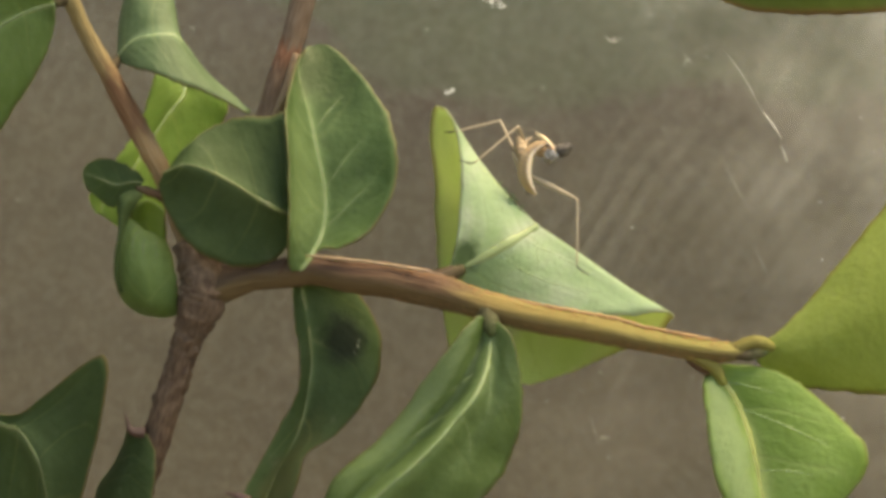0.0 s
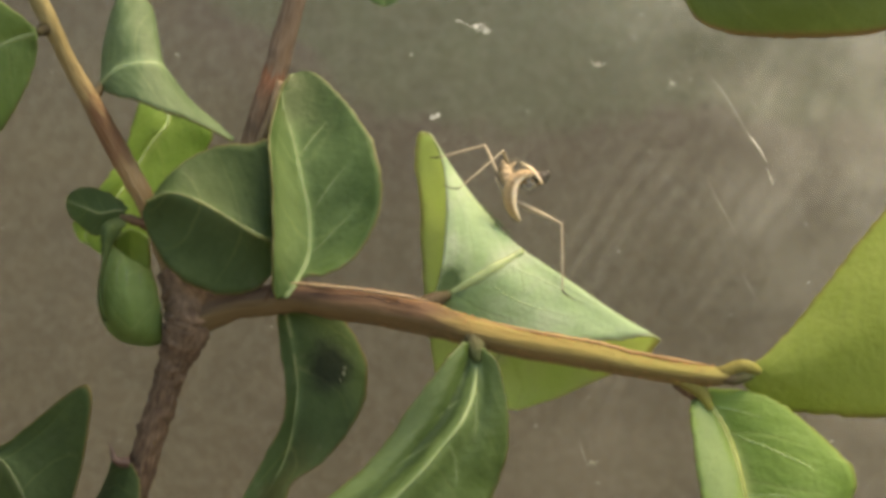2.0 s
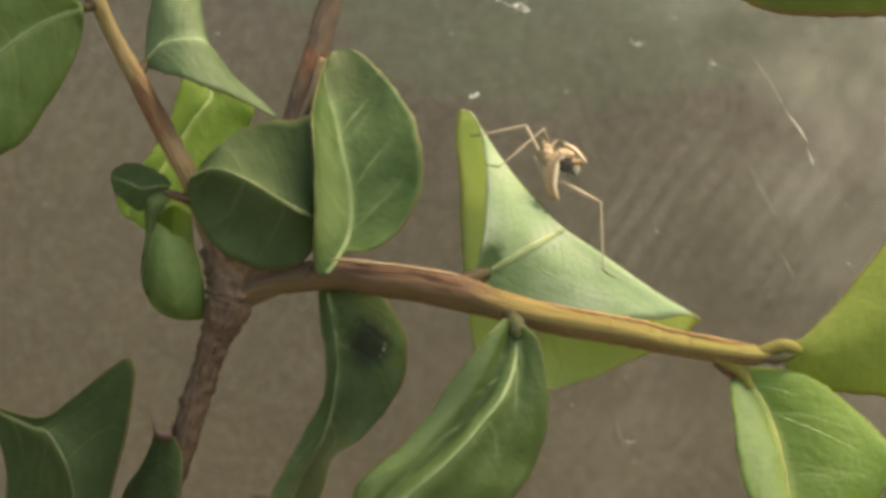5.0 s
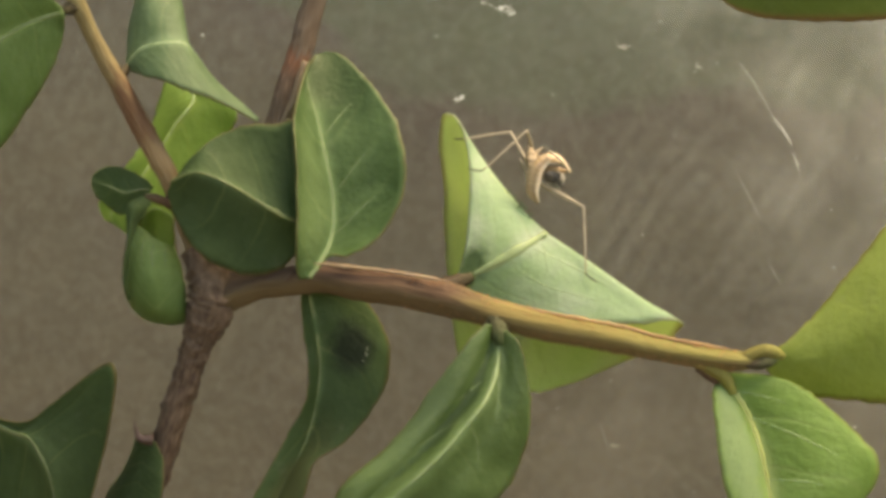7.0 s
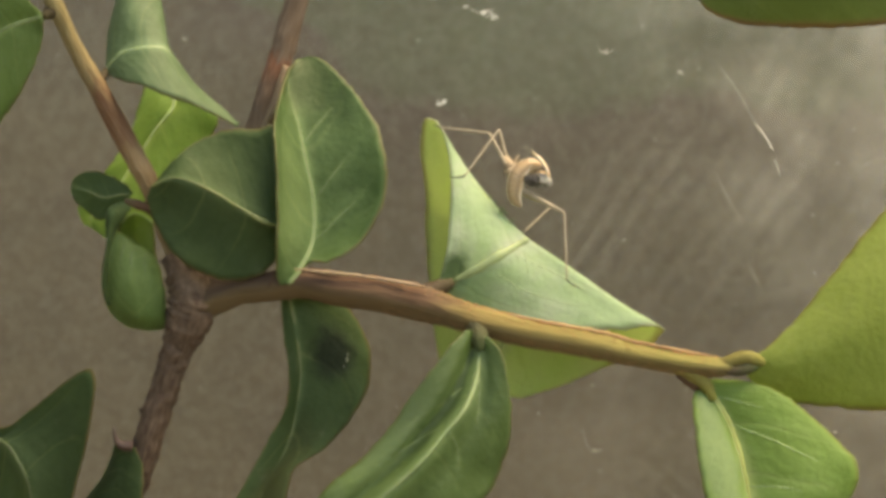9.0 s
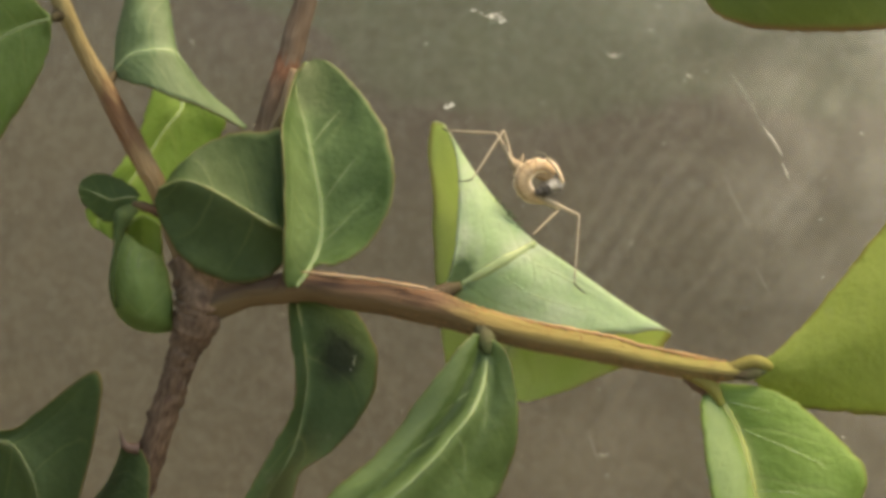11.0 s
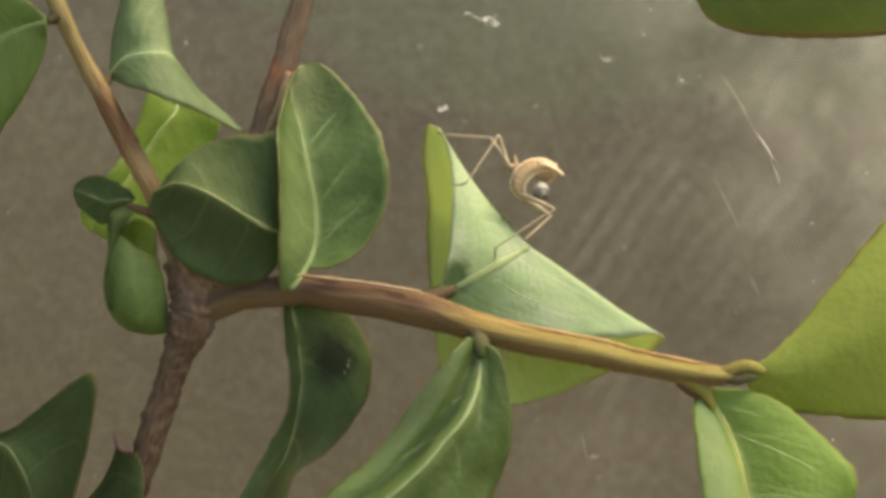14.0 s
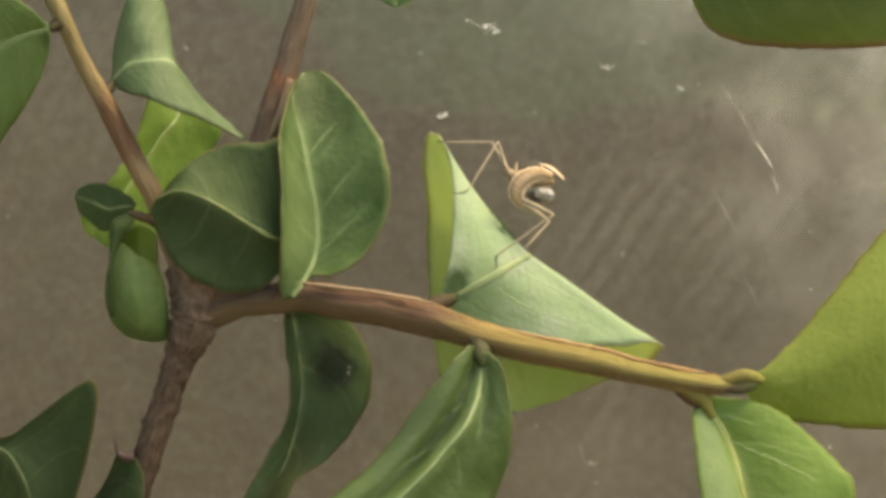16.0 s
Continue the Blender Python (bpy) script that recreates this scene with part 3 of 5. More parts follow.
# pale strip that paints the bright upper edge of the branch
tube("ridge", [(-14.88, 1.4, -0.7), (-12.39, 0.8, -0.93), (-7.49, 0, -1.45), (-2.66, -0.9, -2.19), (0.21, -1.4, -2.77)], [0.05, 0.2, 0.16, 0.18, 0.04], CREST_HIGHLIGHT, shrub, "pale strip painted as a highlight along the branch", n=50, sides=8, rough=0.5, seed=6.0)
down([(-5.13, 1, -3.52), (-1.31, 0.5, -4.34), (3.92, -0.5, -5.84), (9.61, -1.5, -7.21), (15.14, -2.5, -8.19), (20.94, -3.5, -9.39), (25.81, -4.3, -10.19), (29.36, -4.8, -10.6)], [1.82, 1.8, 1.5, 1.46, 1.42, 1.26, 1.14, 0.98], 1300, 5, RED_DOWN, shrub, "short reddish down on the branch")
tube("twig", [(-28.14, 5, 1.29), (-29.56, 3, 5.59), (-30.49, 1, 8.61), (-32.79, 0, 13.24), (-35.14, -1.5, 18.21), (-37.37, -3, 22.77), (-38.8, -5, 26.76), (-41.65, -6, 32.87)],
     [1.5, 1.2, 1.12, 1.14, 0.98, 0.84, 0.9, 1.0], BARK_TWIG, shrub, "tan and red-brown twig", n=64, sides=18, rough=0.12, seed=3.0)
tube("stem", [(-25.83, 6, -1.85), (-23.49, 9, 5.88), (-20.42, 9, 13.6), (-18.51, 9, 19.4), (-16.91, 9, 24.93), (-14.48, 9, 33.63)],
     [1.7, 1.5, 1.42, 1.5, 1.38, 1.3], BARK_STEM, shrub, "straight grey-brown stem with a reddish node", n=60, sides=18, rough=0.14, seed=7.0)

# petioles and buds
for points, radii, skin in (
    ([(27.61, -4.6, -10.39), (30.06, -5, -10.17), (31.29, -5.2, -9.69), (32.3, -5.3, -9.57), (33.52, -4.8, -9.9), (34.71, -3.6, -10.47)], [0.5, 0.64, 0.68, 0.7, 0.6, 0.4], PETIOLE_GREEN),
    ([(29.79, -5.2, -10.91), (31.15, -5.3, -10.89), (32.19, -5.3, -10.66), (33.27, -5.1, -10.56)], [0.3, 0.62, 0.6, 0.25], PETIOLE_DULL),
    ([(24.79, -4.2, -10.55), (26.86, -4.3, -11.46), (28.1, -4.5, -12.37), (28.94, -4.6, -13.98)], [0.6, 0.78, 0.7, 0.42], PETIOLE_GREEN),
    ([(25.41, -4, -11.26), (26.69, -4, -12.13), (27.66, -3.8, -13.03), (28.17, -3.6, -13.87)], [0.5, 0.6, 0.42, 0.14], PETIOLE_RED),
    ([(4.17, -0.4, -5.91), (4.8, -1.4, -6.92), (5.01, -2.5, -8.15), (5.12, -2.9, -9.18)], [1.25, 1.15, 0.9, 0.4], PETIOLE_DULL),
    ([(-1.01, 0.6, -4.04), (0.07, 1.4, -2.98), (1.16, 2, -2.57), (2.26, 2.3, -2.14)], [1.1, 1.0, 0.8, 0.5], PETIOLE),
    ([(-17.79, 2.6, -2), (-16.8, 3, -2.63), (-16.38, 3.6, -3.82)], [1.0, 0.8, 0.45], PETIOLE_RED),
    ([(-35.62, -1.5, 18.57), (-34.93, -1, 19.36), (-34.61, 0.2, 20.67)], [0.6, 0.55, 0.3], PETIOLE),
    ([(-38.29, -4.8, 26.69), (-38.91, -5, 25.72), (-39.57, -5.8, 24.99)], [0.7, 0.75, 0.35], PETIOLE),
    ([(-29.38, 2, 5.13), (-30.58, 1.4, 5.78), (-31.87, 1.2, 6.26), (-33.02, 1.4, 6.57)], [0.7, 0.55, 0.5, 0.3], PETIOLE_RED),
    ([(-16.64, 8, 22.08), (-17.22, 7.6, 19.98), (-17.95, 7.4, 17.4), (-19.35, 7.4, 14.48)], [0.4, 0.42, 0.42, 0.3], PETIOLE_PALE),
):
    tube("petiole", points, radii, skin, shrub, n=16, sides=12, rough=0.16)
tube("thorn", [(-32.88, 4, -20.22), (-34.02, 3.6, -20.03), (-34.55, 3.5, -19.28), (-34.86, 3.5, -17.86)], [0.7, 0.5, 0.26, 0.04], THORN, shrub, "short red-brown thorn", n=14, sides=8)
tube("thorn", [(-21.4, 4, -27.93), (-22.52, 4, -27.31), (-24.01, 4, -26.81)], [0.9, 0.5, 0.05], THORN, shrub, "short red-brown thorn", n=10, sides=8)

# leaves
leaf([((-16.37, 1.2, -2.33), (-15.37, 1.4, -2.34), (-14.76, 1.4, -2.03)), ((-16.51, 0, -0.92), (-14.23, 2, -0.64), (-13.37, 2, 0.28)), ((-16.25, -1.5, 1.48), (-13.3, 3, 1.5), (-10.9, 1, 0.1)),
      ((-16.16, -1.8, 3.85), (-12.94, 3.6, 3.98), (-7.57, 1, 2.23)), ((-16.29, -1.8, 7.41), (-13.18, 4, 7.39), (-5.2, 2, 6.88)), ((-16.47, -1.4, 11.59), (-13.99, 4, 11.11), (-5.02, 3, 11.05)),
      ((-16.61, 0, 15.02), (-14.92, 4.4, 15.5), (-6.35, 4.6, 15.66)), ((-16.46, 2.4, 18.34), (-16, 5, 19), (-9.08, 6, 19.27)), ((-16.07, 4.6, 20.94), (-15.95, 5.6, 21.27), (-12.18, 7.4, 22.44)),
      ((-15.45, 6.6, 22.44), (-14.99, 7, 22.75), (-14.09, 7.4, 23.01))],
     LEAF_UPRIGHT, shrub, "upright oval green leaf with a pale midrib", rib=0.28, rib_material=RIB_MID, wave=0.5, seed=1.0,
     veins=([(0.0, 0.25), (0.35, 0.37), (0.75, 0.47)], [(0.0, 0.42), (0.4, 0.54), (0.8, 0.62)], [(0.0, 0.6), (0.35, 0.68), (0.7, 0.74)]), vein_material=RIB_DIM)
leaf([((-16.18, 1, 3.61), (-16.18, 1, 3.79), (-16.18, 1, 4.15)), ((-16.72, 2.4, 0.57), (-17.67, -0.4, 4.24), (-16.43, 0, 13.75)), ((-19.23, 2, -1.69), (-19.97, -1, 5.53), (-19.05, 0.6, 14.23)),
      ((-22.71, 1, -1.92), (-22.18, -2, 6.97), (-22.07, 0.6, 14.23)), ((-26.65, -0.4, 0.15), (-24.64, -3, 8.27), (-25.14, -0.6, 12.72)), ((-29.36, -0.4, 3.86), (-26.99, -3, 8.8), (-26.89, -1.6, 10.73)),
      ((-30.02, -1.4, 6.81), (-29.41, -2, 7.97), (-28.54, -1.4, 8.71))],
     LEAF_SHADED, shrub, "round dark green leaf in shade", rib=0.22, rib_material=RIB_DARK, wave=0.5, seed=2.0)
leaf([((-34.73, 0, 20.1), (-34.79, 0, 20.46), (-34.85, 0, 20.82)), ((-32.47, -2.4, 19.04), (-32.85, -1, 21.93), (-35.09, 3, 26.09)), ((-30.15, -3.4, 18.38), (-30.66, -1.4, 22.52), (-33.84, 5, 31.47)),
      ((-27.9, -3, 17.44), (-28.88, -0.6, 22.72), (-30.82, 6, 30.44)), ((-25.84, -1.6, 16.73), (-27.77, 0.6, 22.08), (-28.86, 3, 23.02)), ((-23.47, 0, 15.67), (-25.45, 1.4, 18.98), (-25.84, 2.4, 19.37)),
      ((-21.09, 1.2, 14.53), (-20.94, 1.4, 14.67), (-20.85, 1.6, 14.88))],
     LEAF_SAGE, shrub, "folded grey-green leaf with a pointed corner", bulge=(0.05, 0.03), rib=0.2, rib_material=RIB_SOFT, seed=3.0, under=LEAF_MID)
leaf([((-33.45, 13, 20.7), (-31.71, 13.5, 20.77), (-29.15, 14, 20.18)), ((-33.91, 12.5, 19.64), (-30.51, 13.5, 18.78), (-25.67, 15, 17.29)), ((-34.38, 12, 17.6), (-31.05, 13, 17.39), (-26.67, 15, 14.61)),
      ((-34.77, 11.5, 15.77), (-32.45, 12.5, 15.48), (-28.46, 14, 10.84)), ((-36.01, 11, 12.91), (-33.97, 12, 12.8), (-30.23, 13, 7.46)), ((-37.23, 10, 10.88), (-35.54, 11, 9.97), (-31.98, 12, 4.78)),
      ((-38.82, 9.5, 7.93), (-37.35, 10, 6.99), (-33.7, 11, 3.45)), ((-40.41, 9, 6.1), (-39.14, 9.5, 5.03), (-35.71, 10, 2.46)), ((-39.63, 9, 4.18), (-38.81, 9.5, 3.74), (-37.19, 9.5, 2.51))],
     LEAF_BRIGHT, shrub, "bright yellow-green leaf lit from behind", rib=0.26, rib_material=RIB_LIME, seed=4.0)
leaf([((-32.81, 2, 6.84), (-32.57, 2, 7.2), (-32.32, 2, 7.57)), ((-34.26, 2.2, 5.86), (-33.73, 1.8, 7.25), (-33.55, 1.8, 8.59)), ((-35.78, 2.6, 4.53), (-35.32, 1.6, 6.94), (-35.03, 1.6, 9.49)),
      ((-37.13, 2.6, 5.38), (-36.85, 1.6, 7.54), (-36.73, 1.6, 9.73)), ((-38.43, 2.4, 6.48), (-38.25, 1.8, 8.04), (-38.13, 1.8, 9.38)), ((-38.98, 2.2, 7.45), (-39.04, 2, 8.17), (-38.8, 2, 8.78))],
     LEAF_SHADED, shrub, "small rounded dark green leaf", bulge=(0.02, 0.02), rib=0.1, rib_material=RIB_DARK, seed=5.0)
leaf([((-34.58, 5, 4.22), (-33.21, 6, 5.5), (-31.07, 6, 4.37)), ((-35.49, 7, 2.43), (-33.84, 9, 1.74), (-31.28, 8, 0.53)), ((-35.54, 7, -2.33), (-33.69, 9, -3.66), (-30.63, 8, -3.62)),
      ((-35.01, 4.6, -6), (-32.42, 5, -7.21), (-29.34, 4.6, -6.86)), ((-35.57, 2.6, -4.06), (-31.94, 1.6, -5.96), (-29.08, 3.2, -5.92)), ((-35.48, 1.6, -1.28), (-31.95, 0.4, -2.76), (-29.23, 3, -3.45)),
      ((-35, 1.6, 1.46), (-32.24, 0.8, 0.55), (-29.63, 2.6, -1.11)), ((-34.13, 2.4, 3.3), (-32.2, 1.6, 1.95), (-30.28, 3, 0.55))],
     LEAF_SOFT, shrub, "small cupped leaf hanging beside the trunk", bulge=(-0.1, -0.1), rib=0.0, seed=6.0, under=LEAF_CUP,
     veins=([(-0.3, 0.97), (-0.35, 0.84), (-0.3, 0.72)], [(0.1, 0.97), (0.0, 0.84), (0.05, 0.72)], [(0.5, 0.97), (0.4, 0.86), (0.42, 0.75)]), vein_material=RIB_DIM)
leaf([((-33.29, 0.6, 6.41), (-32.81, 0.6, 6.17), (-32.2, 0.6, 5.81)), ((-34.29, -0.6, 5.64), (-33.52, -1, 5.15), (-32.89, 0, 4.58)), ((-34.64, -0.6, 4.14), (-33.94, -1.2, 3.83), (-33.54, 0, 3.38)),
      ((-34.63, -0.4, 1.93), (-34.17, -1, 1.93), (-34.08, 0.2, 1.93)), ((-35.1, 0, -0.35), (-34.63, -0.6, -0.35), (-34.49, 0.4, -0.24)), ((-35.26, 0.6, -2.78), (-34.91, 0, -2.88), (-34.77, 0.8, -2.9)),
      ((-34.99, 1.6, -4.81), (-34.76, 1.2, -4.67), (-34.62, 1.6, -4.63))],
     LEAF_SHADED, shrub, "narrow curled dark green leaf", rib=0.0, seed=7.0)
leaf([((0.37, 3, -3.15), (0.68, 3, -2.84), (0.99, 3, -3.03)), ((1.5, 5, 0.69), (3.43, 2, -1.47), (5.88, 2, -6.37)), ((2.05, 8, 8.39), (6.8, 2, 0.49), (13.85, 2, -7.41)),
      ((1.44, 11, 14.14), (9.68, 3.6, 2.05), (20.72, 2.8, -7.21)), ((-0.4, 13, 16.66), (10.59, 5, 2.44), (24.88, 4, -7.15)), ((-1.41, 15, 15.21), (10.54, 11, 0.72), (25.46, 8.5, -8.81)),
      ((-0.96, 17.5, 6.23), (9.93, 16.5, -4.01), (21.94, 15, -11.91)), ((-0.41, 18, -4.05), (7.89, 16.5, -10.81), (15.94, 15.5, -14.46)), ((0.75, 17.5, -12.26), (5.15, 16, -15.39), (10.54, 15.5, -16.28))],
     LEAF_PALE, shrub, "large leaf folded back over itself, pale below and yellow-green above", bulge=(0.04, -0.004), rib=0.46, rib_material=RIB_FOLD, rib_from=5, wave=0.45, seed=8.0, under=LEAF_FOLD,
     veins=FOLD_VEINS, vein_material=RIB_SOFT)
leaf([((-16.61, 3, -3.2), (-15.99, 3, -3.0), (-15.18, 4, -2.6)), ((-16.55, 4, -5.1), (-15.73, 5, -4.6), (-11.62, 6, -2.9)), ((-16.42, 5, -8.08), (-15.04, 5, -8.08), (-8.4, 7, -6.61)), ((-15.92, 5, -11.85), (-14.71, 6, -11.93), (-6.93, 7, -10.75)),
      ((-16.04, 5, -15.61), (-15.03, 6, -15.41), (-7.96, 6, -15.72)), ((-18.11, 5, -19.68), (-16.04, 6, -20.14), (-11.53, 5, -20.31)), ((-20.62, 5, -24.38), (-18.43, 5, -25.01), (-14.87, 4, -22.64)),
      ((-22.33, 4, -27.62), (-20.16, 4, -29.18), (-15.99, 3, -26.49)), ((-23.89, 4, -32.29), (-22.02, 4, -32.91), (-19.53, 4, -32.29))], LEAF_SPOTTED, shrub, "twisted dark green leaf hanging below the branch with a rotted spot", rib=0.2, rib_material=RIB_DARK, wave=0.6, seed=9.0,
     flecks=((0.68, 0.345, 0.16), (0.66, 0.362, 0.2), (0.61, 0.385, 0.11)))
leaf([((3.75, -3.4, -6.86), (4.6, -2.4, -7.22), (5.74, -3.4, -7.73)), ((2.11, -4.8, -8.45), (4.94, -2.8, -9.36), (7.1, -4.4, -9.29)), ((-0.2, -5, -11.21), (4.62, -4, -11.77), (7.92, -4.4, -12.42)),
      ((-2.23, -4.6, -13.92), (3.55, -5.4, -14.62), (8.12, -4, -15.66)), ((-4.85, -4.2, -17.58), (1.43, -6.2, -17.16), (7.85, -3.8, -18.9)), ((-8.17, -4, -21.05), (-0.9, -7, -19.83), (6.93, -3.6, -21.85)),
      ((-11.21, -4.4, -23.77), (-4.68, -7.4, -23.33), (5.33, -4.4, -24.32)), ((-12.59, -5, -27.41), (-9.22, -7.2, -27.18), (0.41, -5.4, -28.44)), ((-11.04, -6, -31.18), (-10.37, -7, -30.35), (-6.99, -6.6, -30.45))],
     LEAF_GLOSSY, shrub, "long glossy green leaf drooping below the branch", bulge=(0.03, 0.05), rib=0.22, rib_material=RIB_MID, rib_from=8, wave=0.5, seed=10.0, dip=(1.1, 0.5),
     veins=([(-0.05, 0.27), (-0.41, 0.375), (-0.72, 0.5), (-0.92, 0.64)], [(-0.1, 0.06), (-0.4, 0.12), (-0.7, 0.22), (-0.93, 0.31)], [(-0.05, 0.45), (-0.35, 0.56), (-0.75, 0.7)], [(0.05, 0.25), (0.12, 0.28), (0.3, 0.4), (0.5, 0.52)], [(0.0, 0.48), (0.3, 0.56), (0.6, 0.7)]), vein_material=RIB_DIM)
leaf([((27.35, -3.6, -13.05), (28.11, -3.6, -12.35), (29.15, -3.4, -12.02)), ((26.64, -5.4, -14.12), (29.02, -4, -13.93), (33.34, -4.4, -12.31)), ((26.7, -6.8, -17.13), (30.4, -4.6, -16.41), (36.94, -4.8, -14)),
      ((27.07, -8, -20.73), (31.36, -5.4, -19.63), (41.03, -5.4, -17.71)), ((27.83, -8.4, -24.3), (32.14, -6, -23.65), (43.3, -6, -20.65)), ((29.45, -8, -27.76), (32.67, -6.4, -26.99), (41.51, -6.4, -24.69)),
      ((32.24, -7, -30.26), (33.19, -6.6, -30.08), (36.89, -6.6, -28.36))],
     LEAF_YOUNG, shrub, "fresh green leaf with a yellow midrib and clear side veins", rib=0.46, rib_material=RIB_YELLOW, seed=11.0,
     veins=([(0.0, 0.33), (0.49, 0.5), (0.78, 0.65)], [(0.0, 0.15), (0.3, 0.22), (0.7, 0.38)], [(0.0, 0.62), (0.3, 0.66), (0.6, 0.74)], [(0.0, 0.5), (-0.4, 0.54), (-0.8, 0.6)]), vein_material=RIB_LIME)
leaf([((33.35, -4.8, -9.2), (33.05, -4.6, -10.32), (32.51, -4, -11.48)), ((34.73, -4.4, -8.42), (35.66, -4.8, -10.59), (34.81, -2.8, -13.48)), ((38.38, -3.4, -5.04), (40.29, -4.8, -8.84), (38.63, -2.6, -14.5)),
      ((42.28, -2.2, -0.54), (45.05, -4.4, -5.96), (43.34, -2.6, -15.02)), ((46.53, -1, 4.16), (49.85, -4, -2.49), (49.22, -2.6, -15.12)), ((52.59, 0, 10.02), (55.1, -2.6, 2.19), (56.71, -1.6, -13.22)),
      ((59.04, 1, 12.53), (60.72, -0.6, 5.81), (62.21, 0, -5.58)), ((63.88, 1, 10.11), (64.49, 1, 8.3), (64.79, 1, 5.27))],
     LEAF_LIME, shrub, "broad yellow-green leaf at the branch end", bulge=(-0.07, -0.07), rib=0.0, wave=0.5, seed=12.0)
leaf([((-39.74, -6, 25.41), (-39.57, -6, 24.95), (-39.51, -6, 24.37)), ((-40.95, -7, 26.74), (-41.29, -6, 24.6), (-39.95, -5, 22.83)), ((-43.72, -8, 28.51), (-43.72, -6.4, 23.43), (-41.07, -4.4, 19.91)),
      ((-48.07, -8.4, 29.54), (-47.07, -6.6, 21.1), (-43.41, -4, 16)), ((-51.61, -8, 25.1), (-50.49, -6.6, 17.96), (-46.89, -4, 11.32)), ((-53.16, -7, 17.9), (-53.05, -6.6, 15.1), (-50.55, -5, 9.5))],
     LEAF_SOFT, shrub, "broad green leaf on the twig", rib=0.3, rib_material=RIB_DIM, seed=13.0)
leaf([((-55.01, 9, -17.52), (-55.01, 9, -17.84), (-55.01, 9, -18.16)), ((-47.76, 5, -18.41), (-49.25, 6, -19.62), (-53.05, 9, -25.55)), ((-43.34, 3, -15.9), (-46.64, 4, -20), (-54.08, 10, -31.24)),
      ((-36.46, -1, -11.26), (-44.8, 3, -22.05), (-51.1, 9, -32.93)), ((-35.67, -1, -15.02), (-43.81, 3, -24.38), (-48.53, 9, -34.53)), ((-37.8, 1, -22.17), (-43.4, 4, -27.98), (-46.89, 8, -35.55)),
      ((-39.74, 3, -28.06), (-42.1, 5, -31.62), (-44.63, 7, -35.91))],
     LEAF_SHADED, shrub, "dark green leaf with an upturned corner", rib=0.24, rib_material=RIB_FAINT, seed=14.0)
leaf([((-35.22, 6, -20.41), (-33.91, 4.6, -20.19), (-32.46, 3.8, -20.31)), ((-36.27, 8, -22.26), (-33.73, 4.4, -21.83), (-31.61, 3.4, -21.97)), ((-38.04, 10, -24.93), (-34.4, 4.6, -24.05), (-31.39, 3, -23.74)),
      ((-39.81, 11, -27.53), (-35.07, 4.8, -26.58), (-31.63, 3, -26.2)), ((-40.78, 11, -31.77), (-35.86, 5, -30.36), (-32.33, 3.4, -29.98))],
     LEAF_SHADED, shrub, "dark green leaf against the trunk", rib=0.0, seed=15.0)
leaf([((28.37, 4, 30.54), (27.66, 3, 32.05), (27.73, 1, 33.81)), ((30.11, 4, 27.81), (29.51, 3, 31.55), (29.11, -1, 35.39)), ((33.97, 4, 26.25), (34.07, 2, 31.31), (32.78, -3, 36.02)), ((41.43, 4, 25.82), (41.11, 1, 31.69), (39.23, -5, 37.2)),
      ((48.9, 4, 26.19), (48.41, 1, 31.69), (47.73, -4, 36.33)), ((55.74, 4, 28.06), (55.52, 2, 31.31), (54.68, 0, 34.46))], LEAF_OVER, shrub, "overhanging green leaf with a reddish margin", rib=0.0, seed=16.0)
leaf([((-5.3, 6, 34.79), (-4.92, 6, 34.79), (-4.55, 6, 34.79)), ((-7.2, 6, 33.21), (-4.92, 6, 32.89), (-2.78, 6, 33.21)), ((-6.82, 6, 31.32), (-4.8, 6, 31.13), (-2.46, 6, 31.51)), ((-5.3, 6, 30.18), (-4.55, 6, 30.12), (-3.54, 6, 30.37))],
     LEAF_OLD, shrub, "small green leaf tip above the branch", rib=0.2, seed=17.0)

# ---- dust and scratches on the glass ----
def on_glass(x, z, off=2.15):
    """A place on the pane's near face, in the pane's own plane. Millimetres."""
    return pane.matrix_world @ Vector((x * MM, -off * MM, z * MM))


def flakes(bm, x, z, size, count, rng):
    """Adds flat ragged flakes about a place on the pane."""
    for k in range(count):
        cx, cz = x + rng.gauss(0, size * 0.8) * (count > 1), z + rng.gauss(0, size * 0.6) * (count > 1)
        r, a = size * rng.uniform(0.35, 0.8), rng.uniform(0, 6.28)
        ring = []
        for j in range(7):
            q = a + j * 2 * math.pi / 7
            k2 = rng.uniform(0.4, 1.3) * r
            ring.append(bm.verts.new(pane.matrix_world @ (Vector((cx + k2 * math.cos(q) * 1.3, -2.02, cz + k2 * math.sin(q) * 0.8)) * MM)))
        top = bm.verts.new(pane.matrix_world @ (Vector((cx, -2.05 - r * 0.25, cz)) * MM))
        for j in range(7):
            bm.faces.new((ring[j], ring[(j + 1) % 7], top))


rng = random.Random(5)
FAINT = {(22.76, 27.24), (21.51, -24.83), (22.03, -27.44), (27.62, 30.4)}
